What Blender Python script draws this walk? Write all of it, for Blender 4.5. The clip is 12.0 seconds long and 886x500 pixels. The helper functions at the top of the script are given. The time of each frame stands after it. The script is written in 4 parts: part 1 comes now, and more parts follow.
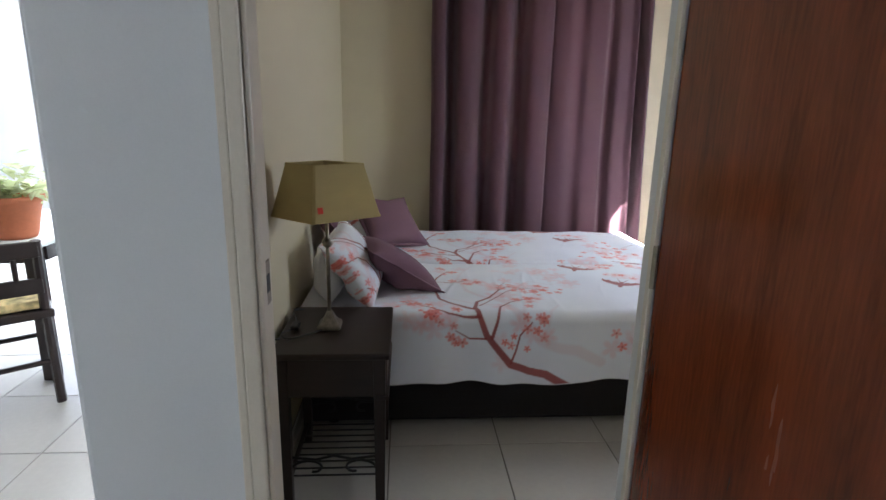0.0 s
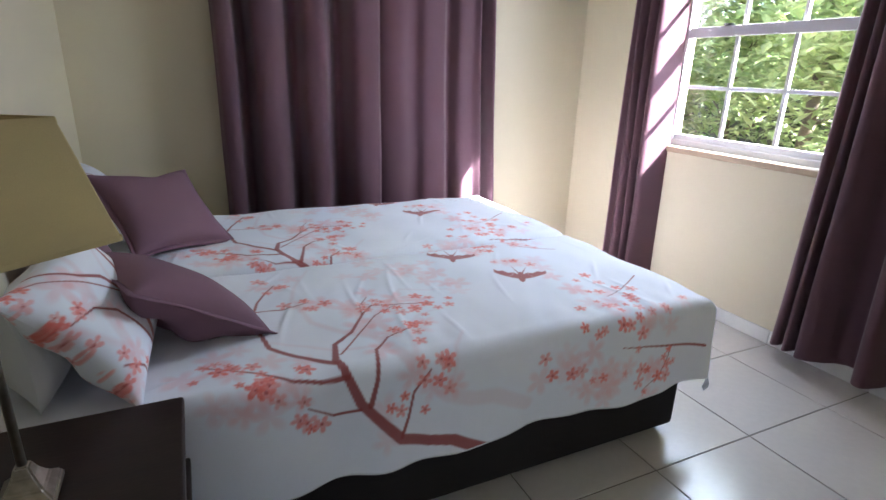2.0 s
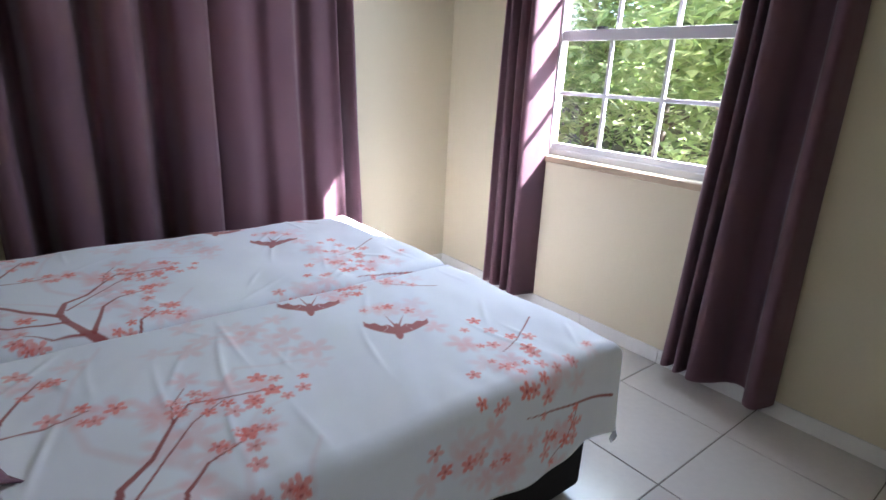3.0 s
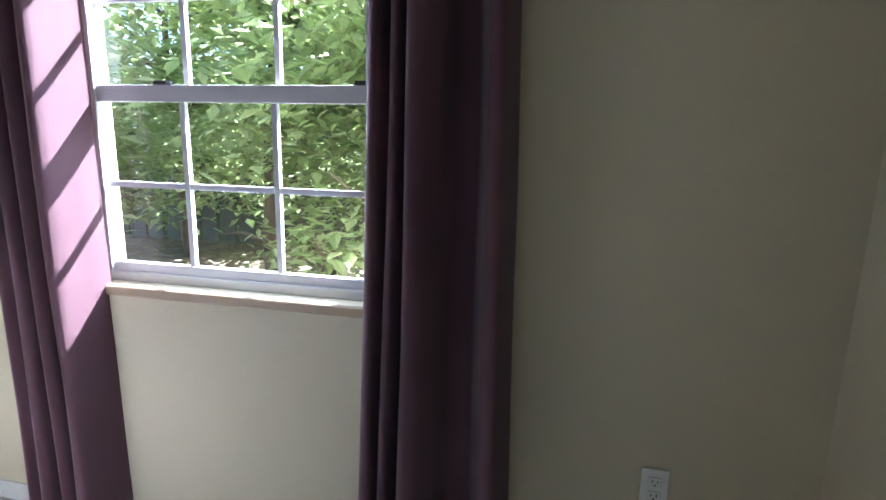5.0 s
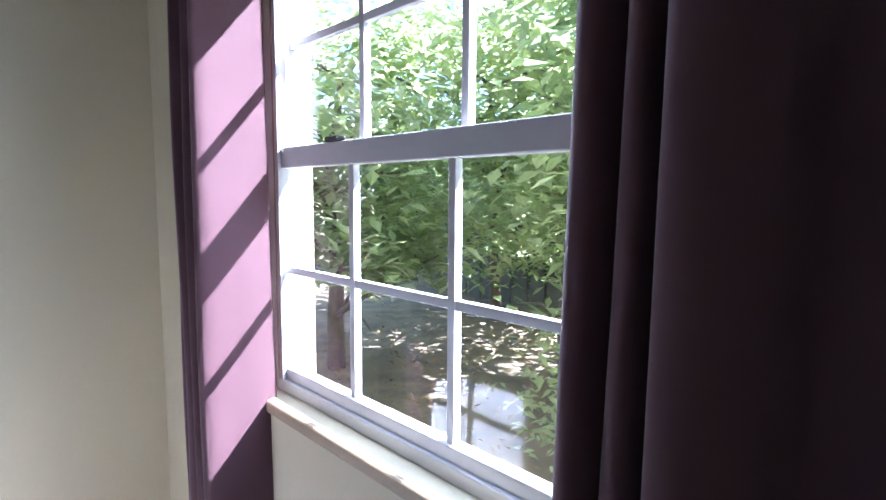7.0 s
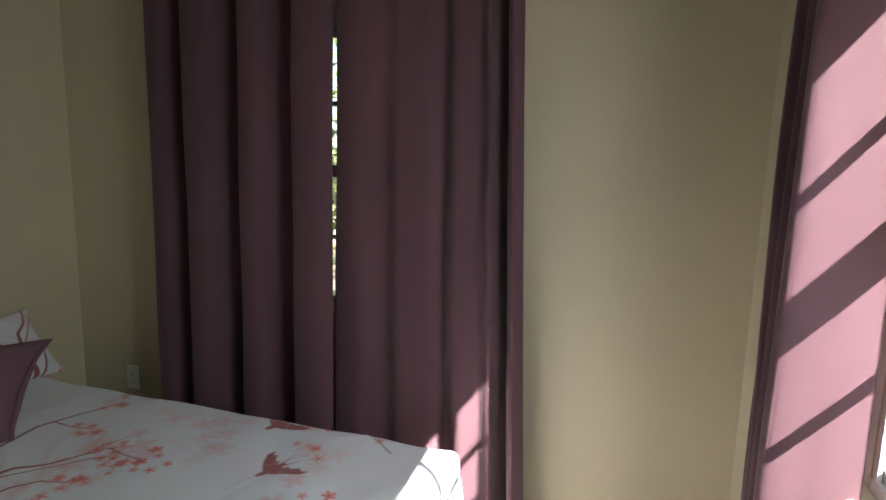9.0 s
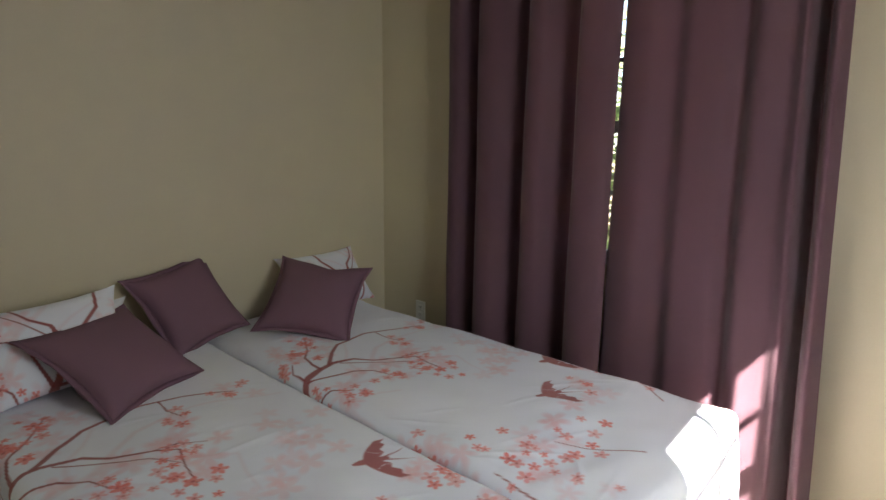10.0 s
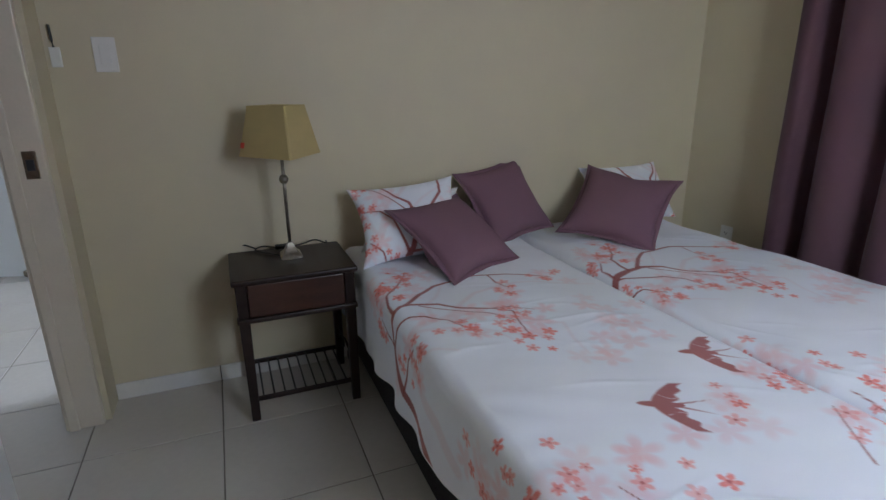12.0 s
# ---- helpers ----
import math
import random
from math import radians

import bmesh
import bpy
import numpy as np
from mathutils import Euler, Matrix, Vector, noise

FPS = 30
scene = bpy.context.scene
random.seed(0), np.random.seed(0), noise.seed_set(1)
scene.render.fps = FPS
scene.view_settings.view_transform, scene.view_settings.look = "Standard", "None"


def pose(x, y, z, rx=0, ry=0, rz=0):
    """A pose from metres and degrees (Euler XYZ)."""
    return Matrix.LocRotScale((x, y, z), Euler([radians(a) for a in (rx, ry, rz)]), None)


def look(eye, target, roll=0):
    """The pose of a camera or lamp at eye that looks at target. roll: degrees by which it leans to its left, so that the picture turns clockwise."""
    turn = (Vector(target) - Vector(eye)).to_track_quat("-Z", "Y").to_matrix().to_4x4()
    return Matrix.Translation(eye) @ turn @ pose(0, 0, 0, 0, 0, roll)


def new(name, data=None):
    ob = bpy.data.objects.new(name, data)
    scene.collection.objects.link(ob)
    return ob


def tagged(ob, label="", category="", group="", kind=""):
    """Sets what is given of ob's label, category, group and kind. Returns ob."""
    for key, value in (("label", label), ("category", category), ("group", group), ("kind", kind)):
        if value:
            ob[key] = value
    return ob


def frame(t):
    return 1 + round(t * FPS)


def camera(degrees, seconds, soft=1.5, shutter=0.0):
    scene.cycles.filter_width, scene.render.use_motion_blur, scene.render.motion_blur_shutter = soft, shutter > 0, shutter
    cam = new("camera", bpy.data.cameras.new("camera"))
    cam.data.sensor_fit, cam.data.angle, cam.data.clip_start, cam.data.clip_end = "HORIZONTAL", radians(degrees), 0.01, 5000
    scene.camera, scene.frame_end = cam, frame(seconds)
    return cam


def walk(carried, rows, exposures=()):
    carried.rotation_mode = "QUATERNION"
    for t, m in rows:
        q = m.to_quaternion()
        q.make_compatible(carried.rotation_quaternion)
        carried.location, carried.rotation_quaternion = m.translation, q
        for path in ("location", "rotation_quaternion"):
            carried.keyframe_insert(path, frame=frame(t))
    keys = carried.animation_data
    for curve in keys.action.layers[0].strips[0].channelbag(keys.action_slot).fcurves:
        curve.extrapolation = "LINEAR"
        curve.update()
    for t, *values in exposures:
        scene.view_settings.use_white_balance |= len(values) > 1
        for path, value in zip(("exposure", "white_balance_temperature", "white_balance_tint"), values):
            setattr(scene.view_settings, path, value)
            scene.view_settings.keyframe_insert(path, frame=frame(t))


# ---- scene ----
cam = camera(78.7, 12.0)
PATH = [
    (0, (0.157, 0.451, 1.308), (0.298, 2.387, 0.826), 1.3),
    (0.5, (0.103, 0.775, 1.267), (0.377, 2.682, 0.728), 2.0),
    (1, (0.065, 1.015, 1.258), (0.576, 2.847, 0.638), 1.7),
    (1.5, (0.081, 1.209, 1.219), (0.775, 2.968, 0.567), 1.7),
    (2, (0.177, 1.390, 1.221), (0.990, 3.105, 0.592), 1.6),
    (2.5, (0.286, 1.532, 1.187), (1.287, 3.143, 0.552), 1.6),
    (2.7, (0.313, 1.626, 1.201), (1.413, 3.175, 0.575), 2.5),
    (4.3, (0.991, 2.077, 1.340), (2.603, 3.149, 0.837), 0.2),
    (4.5, (0.991, 2.158, 1.288), (2.744, 3.017, 0.856), 1.4),
    (5, (1.228, 2.266, 1.337), (3.146, 2.665, 0.931), 1.3),
    (5.5, (1.506, 2.209, 1.345), (3.366, 2.872, 1.027), 0.6),
    (6, (1.759, 2.234, 1.373), (3.463, 3.238, 1.071), 0.3),
    (6.5, (1.969, 2.321, 1.362), (3.545, 3.529, 1.126), 0.4),
    (8.5, (2.121, 2.606, 1.404), (2.156, 4.589, 1.149), 0.5),
    (9, (2.145, 2.500, 1.460), (1.586, 4.396, 1.172), 1.6),
    (9.5, (2.121, 2.415, 1.442), (1.133, 4.113, 1.071), 0.5),
    (10, (2.062, 2.298, 1.359), (0.778, 3.784, 0.983), 0.7),
    (10.5, (2.061, 2.182, 1.329), (0.600, 3.478, 0.903), 0.3),
    (11, (2.049, 2.119, 1.305), (0.474, 3.256, 0.828), -0.0),
    (11.5, (2.032, 2.089, 1.265), (0.357, 3.039, 0.728), -0.7),
    (12, (2.004, 2.071, 1.211), (0.228, 2.783, 0.628), -0.7),
]
EXPOSURES = [(0, 4.4, 6000, 18), (1.5, 4.7, 5800, 17), (2.5, 4.5, 5550, 17), (4.5, 3.9, 5550, 14), (5.0, 3.8, 5250, 11), (5.5, 3.8, 5000, 11), (6.5, 3.75, 4950, 15), (8.5, 3.15, 6300, 11), (9, 3.25, 6450, 11), (9.5, 3.65, 6550, 13), (10, 3.72, 6650, 15), (11, 3.85, 5850, 15), (12, 4.05, 5750, 18)]
walk(cam, [(t, look(eye, target, roll)) for t, eye, target, roll in PATH], EXPOSURES)

# ---- world, sun, exposure ----

world = bpy.data.worlds.new("world")
scene.world = world
world.use_nodes = True
wn = world.node_tree
sky = wn.nodes.new("ShaderNodeTexSky")
sky.sky_type = "NISHITA"
sky.sun_disc = False
SUN_TO = Vector((1.0, -0.87, 1.29)).normalized()
sky.sun_elevation = math.asin(SUN_TO.z)
sky.sun_rotation = math.atan2(SUN_TO.x, SUN_TO.y)
wn.links.new(sky.outputs[0], wn.nodes["Background"].inputs[0])
wn.nodes["Background"].inputs[1].default_value = 0.05
sun = new("sun", bpy.data.lights.new("sun", "SUN"))
sun.data.energy, sun.data.angle, sun.data.color = 5.0, radians(0.5), (1.0, 0.96, 0.91)
sun.rotation_euler = (-SUN_TO).to_track_quat("-Z", "Y").to_euler()


def window_light(name, loc, rot, sx, sy, power, colour):
    """Skylight that enters through a window opening."""
    ob = new(name, bpy.data.lights.new(name, "AREA"))
    ob.data.shape, ob.data.size, ob.data.size_y = "RECTANGLE", sx, sy
    ob.data.energy, ob.data.color = power, colour
    ob.location, ob.rotation_euler = loc, [radians(a) for a in rot]
    return ob


window_light("window_light", (2.62, 3.17, 1.46), (0, 74, 0), 0.92, 0.62, 1.05, (0.84, 0.93, 1.0))
window_light("dining_window_light", (-1.9, 5.9, 1.5), (-90, 0, 0), 2.4, 1.8, 16, (0.85, 0.94, 1.0))


# ---- materials ----
def material(name, colour, rough=0.6, metal=0.0, vary=0.08, scale=3.0, fine=60.0, bump=0.1, coat=0.0, stretch=(1, 1, 1), spec=0.5, shift=0.0):
    m = bpy.data.materials.new(name)
    m.use_nodes = True
    nt = m.node_tree
    b = nt.nodes["Principled BSDF"]
    co = nt.nodes.new("ShaderNodeTexCoord")
    mp = nt.nodes.new("ShaderNodeMapping")
    mp.inputs["Scale"].default_value = stretch
    nt.links.new(co.outputs["Object"], mp.inputs[0])
    n1, n2 = nt.nodes.new("ShaderNodeTexNoise"), nt.nodes.new("ShaderNodeTexNoise")
    n1.inputs["Scale"].default_value, n2.inputs["Scale"].default_value = scale, fine
    n1.inputs["Detail"].default_value = n2.inputs["Detail"].default_value = 4
    for n in (n1, n2):
        nt.links.new(mp.outputs[0], n.inputs["Vector"])
    ramp = nt.nodes.new("ShaderNodeMix")
    ramp.data_type = "RGBA"
    ramp.inputs["A"].default_value = tuple(max(0, c * (1 - vary)) for c in colour) + (1,)
    ramp.inputs["B"].default_value = tuple(min(1, c * (1 + vary)) for c in colour) + (1,)
    add = nt.nodes.new("ShaderNodeMath")
    add.operation = "MULTIPLY_ADD"
    add.inputs[1].default_value = 0.4
    nt.links.new(n2.outputs[0], add.inputs[0])
    mul = nt.nodes.new("ShaderNodeMath")
    mul.operation = "MULTIPLY"
    mul.inputs[1].default_value = 0.6
    nt.links.new(n1.outputs[0], mul.inputs[0])
    nt.links.new(mul.outputs[0], add.inputs[2])
    cr = nt.nodes.new("ShaderNodeMapRange")
    cr.inputs["From Min"].default_value, cr.inputs["From Max"].default_value = 0.3, 0.7
    nt.links.new(add.outputs[0], cr.inputs["Value"])
    last = cr.outputs[0]
    if shift:
        info = nt.nodes.new("ShaderNodeObjectInfo")
        mm = nt.nodes.new("ShaderNodeMath")
        mm.operation = "MULTIPLY_ADD"
        mm.inputs[1].default_value, mm.inputs[2].default_value = shift, -shift / 2
        nt.links.new(info.outputs["Random"], mm.inputs[0])
        aa = nt.nodes.new("ShaderNodeMath")
        nt.links.new(mm.outputs[0], aa.inputs[0])
        nt.links.new(last, aa.inputs[1])
        last = aa.outputs[0]
    nt.links.new(last, ramp.inputs["Factor"])
    nt.links.new(ramp.outputs["Result"], b.inputs["Base Color"])
    rr = nt.nodes.new("ShaderNodeMapRange")
    rr.inputs["To Min"].default_value, rr.inputs["To Max"].default_value = rough * 0.85, min(1, rough * 1.15)
    nt.links.new(n1.outputs[0], rr.inputs["Value"])
    nt.links.new(rr.outputs[0], b.inputs["Roughness"])
    b.inputs["Metallic"].default_value = metal
    b.inputs["Coat Weight"].default_value = coat
    b.inputs["Specular IOR Level"].default_value = spec
    if bump:
        bp = nt.nodes.new("ShaderNodeBump")
        bp.inputs["Strength"].default_value, bp.inputs["Distance"].default_value = bump, 0.004
        nt.links.new(n2.outputs[0], bp.inputs["Height"])
        nt.links.new(bp.outputs[0], b.inputs["Normal"])
    return m


def glass(name, colour=(1, 1, 1)):
    m = bpy.data.materials.new(name)
    m.use_nodes = True
    nt = m.node_tree
    nt.nodes.remove(nt.nodes["Principled BSDF"])
    tr, gl, mx = nt.nodes.new("ShaderNodeBsdfTransparent"), nt.nodes.new("ShaderNodeBsdfGlossy"), nt.nodes.new("ShaderNodeMixShader")
    tr.inputs[0].default_value = (*colour, 1)
    gl.inputs["Roughness"].default_value = 0.02
    lw, pw, ma = nt.nodes.new("ShaderNodeLayerWeight"), nt.nodes.new("ShaderNodeMath"), nt.nodes.new("ShaderNodeMath")
    lw.inputs[0].default_value = 0.5
    pw.operation, ma.operation = "POWER", "MULTIPLY_ADD"
    pw.inputs[1].default_value, ma.inputs[1].default_value, ma.inputs[2].default_value = 4.0, 0.7, 0.03
    nt.links.new(lw.outputs["Facing"], pw.inputs[0])
    nt.links.new(pw.outputs[0], ma.inputs[0])
    nt.links.new(ma.outputs[0], mx.inputs[0])
    nt.links.new(tr.outputs[0], mx.inputs[1])
    nt.links.new(gl.outputs[0], mx.inputs[2])
    nt.links.new(mx.outputs[0], nt.nodes["Material Output"].inputs[0])
    return m


def printed(name, rough):
    """Cotton whose dyed print is held in the mesh's colour attribute."""
    m = material(name, (0.83, 0.84, 0.87), rough, vary=0.03, scale=6, fine=700, bump=0.15)
    nt = m.node_tree
    at = nt.nodes.new("ShaderNodeAttribute")
    at.attribute_name = "print"
    mx = nt.nodes.new("ShaderNodeMix")
    mx.data_type, mx.blend_type = "RGBA", "MULTIPLY"
    mx.inputs["Factor"].default_value = 1
    b = nt.nodes["Principled BSDF"]
    old = b.inputs["Base Color"].links[0].from_socket
    nt.links.new(old, mx.inputs["A"])
    nt.links.new(at.outputs["Color"], mx.inputs["B"])
    nt.links.new(mx.outputs["Result"], b.inputs["Base Color"])
    b.inputs["Sheen Weight"].default_value = 0.2
    return m


M_WALL = material("cream_wall_paint", (0.60, 0.53, 0.375), 0.65, vary=0.04, scale=1.6, fine=220, bump=0.06)
M_HALL = material("white_wall_paint", (0.72, 0.73, 0.72), 0.6, vary=0.03, scale=1.6, fine=220, bump=0.06)
M_CEIL = material("cream_ceiling_paint", (0.58, 0.56, 0.52), 0.8, vary=0.03, fine=200, bump=0.05)
M_TILE = material("cream_ceramic_tile", (0.53, 0.50, 0.45), 0.22, vary=0.05, scale=2.5, fine=40, bump=0.015, shift=0.3, spec=0.6)
M_GROUT = material("dark_grout", (0.16, 0.14, 0.12), 0.9, vary=0.2, fine=200)
M_SKIRT = material("white_skirting_tile", (0.72, 0.70, 0.66), 0.25, vary=0.04, bump=0.02, shift=0.3)
M_JAMB = material("cream_gloss_paint", (0.68, 0.61, 0.49), 0.35, vary=0.05, scale=8, fine=120, bump=0.08)
M_STOP = material("pale_grey_paint", (0.66, 0.66, 0.63), 0.4, vary=0.04, scale=6, fine=100, bump=0.06)
M_DOOR = material("red_mahogany_varnish", (0.15, 0.030, 0.008), 0.26, vary=0.45, scale=3.0, fine=26, bump=0.04, coat=0.35, stretch=(6, 6, 0.6))
M_UPVC = material("white_aluminium", (0.54, 0.53, 0.56), 0.35, vary=0.03, fine=90, bump=0.02)
M_GLASS = glass("window_glass", (0.97, 0.99, 0.98))
M_SILL = material("cream_sill_paint", (0.38, 0.28, 0.18), 0.5, vary=0.1, scale=9, fine=90, bump=0.1)
M_CURTAIN = material("mauve_blackout_cloth", (0.205, 0.098, 0.122), 0.7, vary=0.08, scale=3, fine=900, bump=0.25)
M_CURTAIN.node_tree.nodes["Principled BSDF"].inputs["Sheen Weight"].default_value = 0.35
M_CUSHION = material("plum_cotton", (0.20, 0.105, 0.135), 0.9, vary=0.08, scale=5, fine=800, bump=0.3)
M_COVER = printed("printed_white_cotton", 0.85)
M_BASE = material("black_brown_divan_cloth", (0.009, 0.006, 0.006), 0.9, vary=0.2, fine=500, bump=0.3)
M_SHEET = material("white_cotton", (0.72, 0.73, 0.75), 0.9, vary=0.03, fine=600, bump=0.2)
M_DARK = material("dark_walnut_stain", (0.022, 0.012, 0.009), 0.4, vary=0.35, scale=4, fine=40, bump=0.08, coat=0.05, spec=0.35, stretch=(1.2, 7, 7))
M_DRAWER = material("mahogany_drawer_front", (0.05, 0.018, 0.010), 0.4, vary=0.35, scale=5, fine=40, bump=0.05, coat=0.2, stretch=(7, 1.2, 7))
M_IRON = material("black_iron", (0.02, 0.02, 0.02), 0.5, metal=0.4, vary=0.2, bump=0.1)
M_BRONZE = material("aged_nickel", (0.30, 0.27, 0.22), 0.35, metal=0.9, vary=0.3, scale=30, bump=0.05)
M_SHADE = material("ochre_linen_shade", (0.50, 0.39, 0.17), 0.85, vary=0.1, scale=6, fine=500, bump=0.3, stretch=(1, 1, 3))
M_RED = material("red_sticker", (0.7, 0.05, 0.02), 0.5, bump=0)
M_CORD = material("black_cord", (0.015, 0.015, 0.015), 0.45, bump=0)
M_WHITE = material("white_plastic", (0.76, 0.75, 0.70), 0.35, vary=0.03, bump=0.02)
M_SLOT = material("dark_slot", (0.03, 0.03, 0.03), 0.6, bump=0)
M_STEEL = material("worn_brass_plate", (0.30, 0.25, 0.18), 0.35, metal=0.9, vary=0.3, scale=40)
M_TERRA = material("terracotta", (0.52, 0.16, 0.07), 0.8, vary=0.12, scale=9, bump=0.15)
M_CLOTH = material("white_table_cloth", (0.75, 0.75, 0.73), 0.9, vary=0.04, bump=0.1)
M_FLORAL = material("floral_seat_cloth", (0.55, 0.40, 0.18), 0.9, vary=0.9, scale=18, fine=30, bump=0.1)
M_TEAL = material("teal_seat_cloth", (0.10, 0.30, 0.28), 0.9, vary=0.8, scale=18, fine=30, bump=0.1)


def leafy(name, colour, through_light):
    """A leaf: glossy above, letting light through."""
    m = material(name, colour, 0.4, vary=0.5, scale=1.5, fine=12, bump=0)
    nt = m.node_tree
    b = nt.nodes["Principled BSDF"]
    tl, mx = nt.nodes.new("ShaderNodeBsdfTranslucent"), nt.nodes.new("ShaderNodeMixShader")
    tl.inputs[0].default_value = (*through_light, 1)
    mx.inputs[0].default_value = 0.45
    nt.links.new(b.outputs[0], mx.inputs[1])
    nt.links.new(tl.outputs[0], mx.inputs[2])
    nt.links.new(mx.outputs[0], nt.nodes["Material Output"].inputs[0])
    return m


M_LEAF = leafy("green_leaf", (0.15, 0.19, 0.08), (0.52, 0.61, 0.27))
M_LEAF2 = leafy("light_green_leaf", (0.24, 0.28, 0.14), (0.74, 0.79, 0.44))
M_BARK = material("grey_bark", (0.14, 0.11, 0.08), 0.9, vary=0.3, scale=8, fine=60, bump=0.6)
M_GROUND = material("earth_and_dry_leaves", (0.20, 0.15, 0.10), 0.95, vary=0.6, scale=4, fine=35, bump=0.8)
M_FENCE = material("weathered_fence", (0.12, 0.11, 0.09), 0.9, vary=0.3, scale=5, fine=50, bump=0.4)
M_CONC = material("pale_concrete", (0.48, 0.47, 0.45), 0.85, vary=0.12, scale=3, fine=80, bump=0.2)
M_BACK = material("distant_leaves", (0.05, 0.09, 0.02), 0.9, vary=0.6, scale=2, fine=9, bump=0.5)


# ---- mesh helpers ----
def mesh_of(name, bm, mat, smooth=False):
    me = bpy.data.meshes.new(name)
    bm.to_mesh(me)
    bm.free()
    me.materials.append(mat)
    if smooth:
        me.polygons.foreach_set("use_smooth", [True] * len(me.polygons))
    return me


def part(name, bm, mat, parent=None, label="", smooth=False):
    """Links a bmesh as one mesh object, under a thing or a part."""
    ob = new(name, mesh_of(name, bm, mat, smooth))
    if parent:
        ob.parent = parent
    if label:
        ob["label"] = label
    return ob


def box(x0, x1, y0, y1, z0, z1, bevel=0.0, seg=2, bm=None):
    own = bm is None
    bm = bmesh.new() if own else bm
    m = Matrix.Translation(((x0 + x1) / 2, (y0 + y1) / 2, (z0 + z1) / 2)) @ Matrix.Diagonal((x1 - x0, y1 - y0, z1 - z0, 1))
    r = bmesh.ops.create_cube(bm, size=1, matrix=m)
    if bevel:
        vs = set(r["verts"])
        es = [e for e in bm.edges if e.verts[0] in vs and e.verts[1] in vs]
        bmesh.ops.bevel(bm, geom=es, offset=bevel, segments=seg, profile=0.5, affect="EDGES")
    return bm


def tube(points, r, sides=8, bm=None, taper=None):
    """A round bar along a polyline."""
    bm = bmesh.new() if bm is None else bm
    pts = [Vector(p) for p in points]
    rings = []
    for i, p in enumerate(pts):
        d = (pts[min(i + 1, len(pts) - 1)] - pts[max(i - 1, 0)]).normalized()
        side = d.orthogonal().normalized() if abs(d.z) > 0.95 else d.cross(Vector((0, 0, 1))).normalized()
        up = side.cross(d)
        rr = r if taper is None else r + (taper - r) * i / (len(pts) - 1)
        rings.append([bm.verts.new(p + side * rr * math.cos(a) + up * rr * math.sin(a)) for a in (2 * math.pi * k / sides for k in range(sides))])
    for a, b in zip(rings, rings[1:]):
        for k in range(sides):
            bm.faces.new((a[k], a[(k + 1) % sides], b[(k + 1) % sides], b[k]))
    bm.faces.new(rings[0][::-1])
    bm.faces.new(rings[-1])
    bmesh.ops.recalc_face_normals(bm, faces=bm.faces)
    return bm


def lathe(profile, x, y, sides=20):
    bm = bmesh.new()
    rings = [[bm.verts.new((x + r * math.cos(2 * math.pi * k / sides), y + r * math.sin(2 * math.pi * k / sides), z)) for k in range(sides)] for r, z in profile]
    for a, b in zip(rings, rings[1:]):
        for k in range(sides):
            bm.faces.new((a[k], a[(k + 1) % sides], b[(k + 1) % sides], b[k]))
    bm.faces.new(rings[0][::-1])
    bm.faces.new(rings[-1])
    return bm


def thing(name, label, category, loc=(0, 0, 0), group=""):
    ob = new(name)
    ob.location = loc
    ob.empty_display_size = 0.05
    return tagged(ob, label, category, group)


def structure(name, bm, mat, label, category, smooth=False):
    return tagged(part(name, bm, mat, None, "", smooth), label, category, "", "structure")


# ---- large structure ----
HX, WX, BY, DY, FY = -0.295, 2.638, 4.483, 1.555, 1.445     # head wall, window wall, back wall, door wall's two faces
H = 2.55
WY0, WY1, WZ0, WZ1 = 2.727, 3.737, 0.857, 2.047          # opening in the window wall
BX0, BX1 = 0.64, 1.65                                   # opening in the back wall
JL, JR, DH = -0.115, 0.660, 2.04                       # door opening

bm = box(HX - 0.165, HX, FY, BY + 0.18, 0, H)
structure("wall_head", bm, M_WALL, "cream painted wall behind the beds", "wall")
bm = box(HX, BX0, BY, BY + 0.18, 0, H)
box(BX1, WX + 0.18, BY, BY + 0.18, 0, H, bm=bm)
box(BX0, BX1, BY, BY + 0.18, 0, WZ0, bm=bm)
box(BX0, BX1, BY, BY + 0.18, WZ1, H, bm=bm)
structure("wall_back", bm, M_WALL, "cream painted wall with a curtained window", "wall")
bm = box(WX, WX + 0.18, FY, WY0, 0, H)
box(WX, WX + 0.18, WY1, BY, 0, H, bm=bm)
box(WX, WX + 0.18, WY0, WY1, 0, WZ0, bm=bm)
box(WX, WX + 0.18, WY0, WY1, WZ1, H, bm=bm)
structure("wall_window", bm, M_WALL, "cream painted wall with a sash window", "wall")
bm = box(HX, JL - 0.03, FY + 0.004, DY, 0, H)
box(JR + 0.17, WX, FY + 0.004, DY, 0, H, bm=bm)
box(JL - 0.03, JR + 0.17, FY + 0.004, DY, DH + 0.03, H, bm=bm)
structure("wall_door", bm, M_WALL, "cream painted wall round the bedroom doorway", "wall")
# hall side skin, painted white
bm = box(HX - 0.168, JL - 0.03, FY - 0.012, FY, 0, H, 0.006)
box(JR + 0.08, WX, FY - 0.012, FY, 0, H, bm=bm)
box(JL - 0.03, JR + 0.08, FY - 0.012, FY, DH + 0.03, H, bm=bm)
structure("wall_hall_plaster", bm, M_HALL, "white painted hall side of the doorway wall", "wall")
bm = box(HX - 0.177, HX - 0.165, FY, 5.9, 0, H)
structure("wall_dining_side", bm, M_HALL, "white painted dining side of the bedroom wall", "wall")

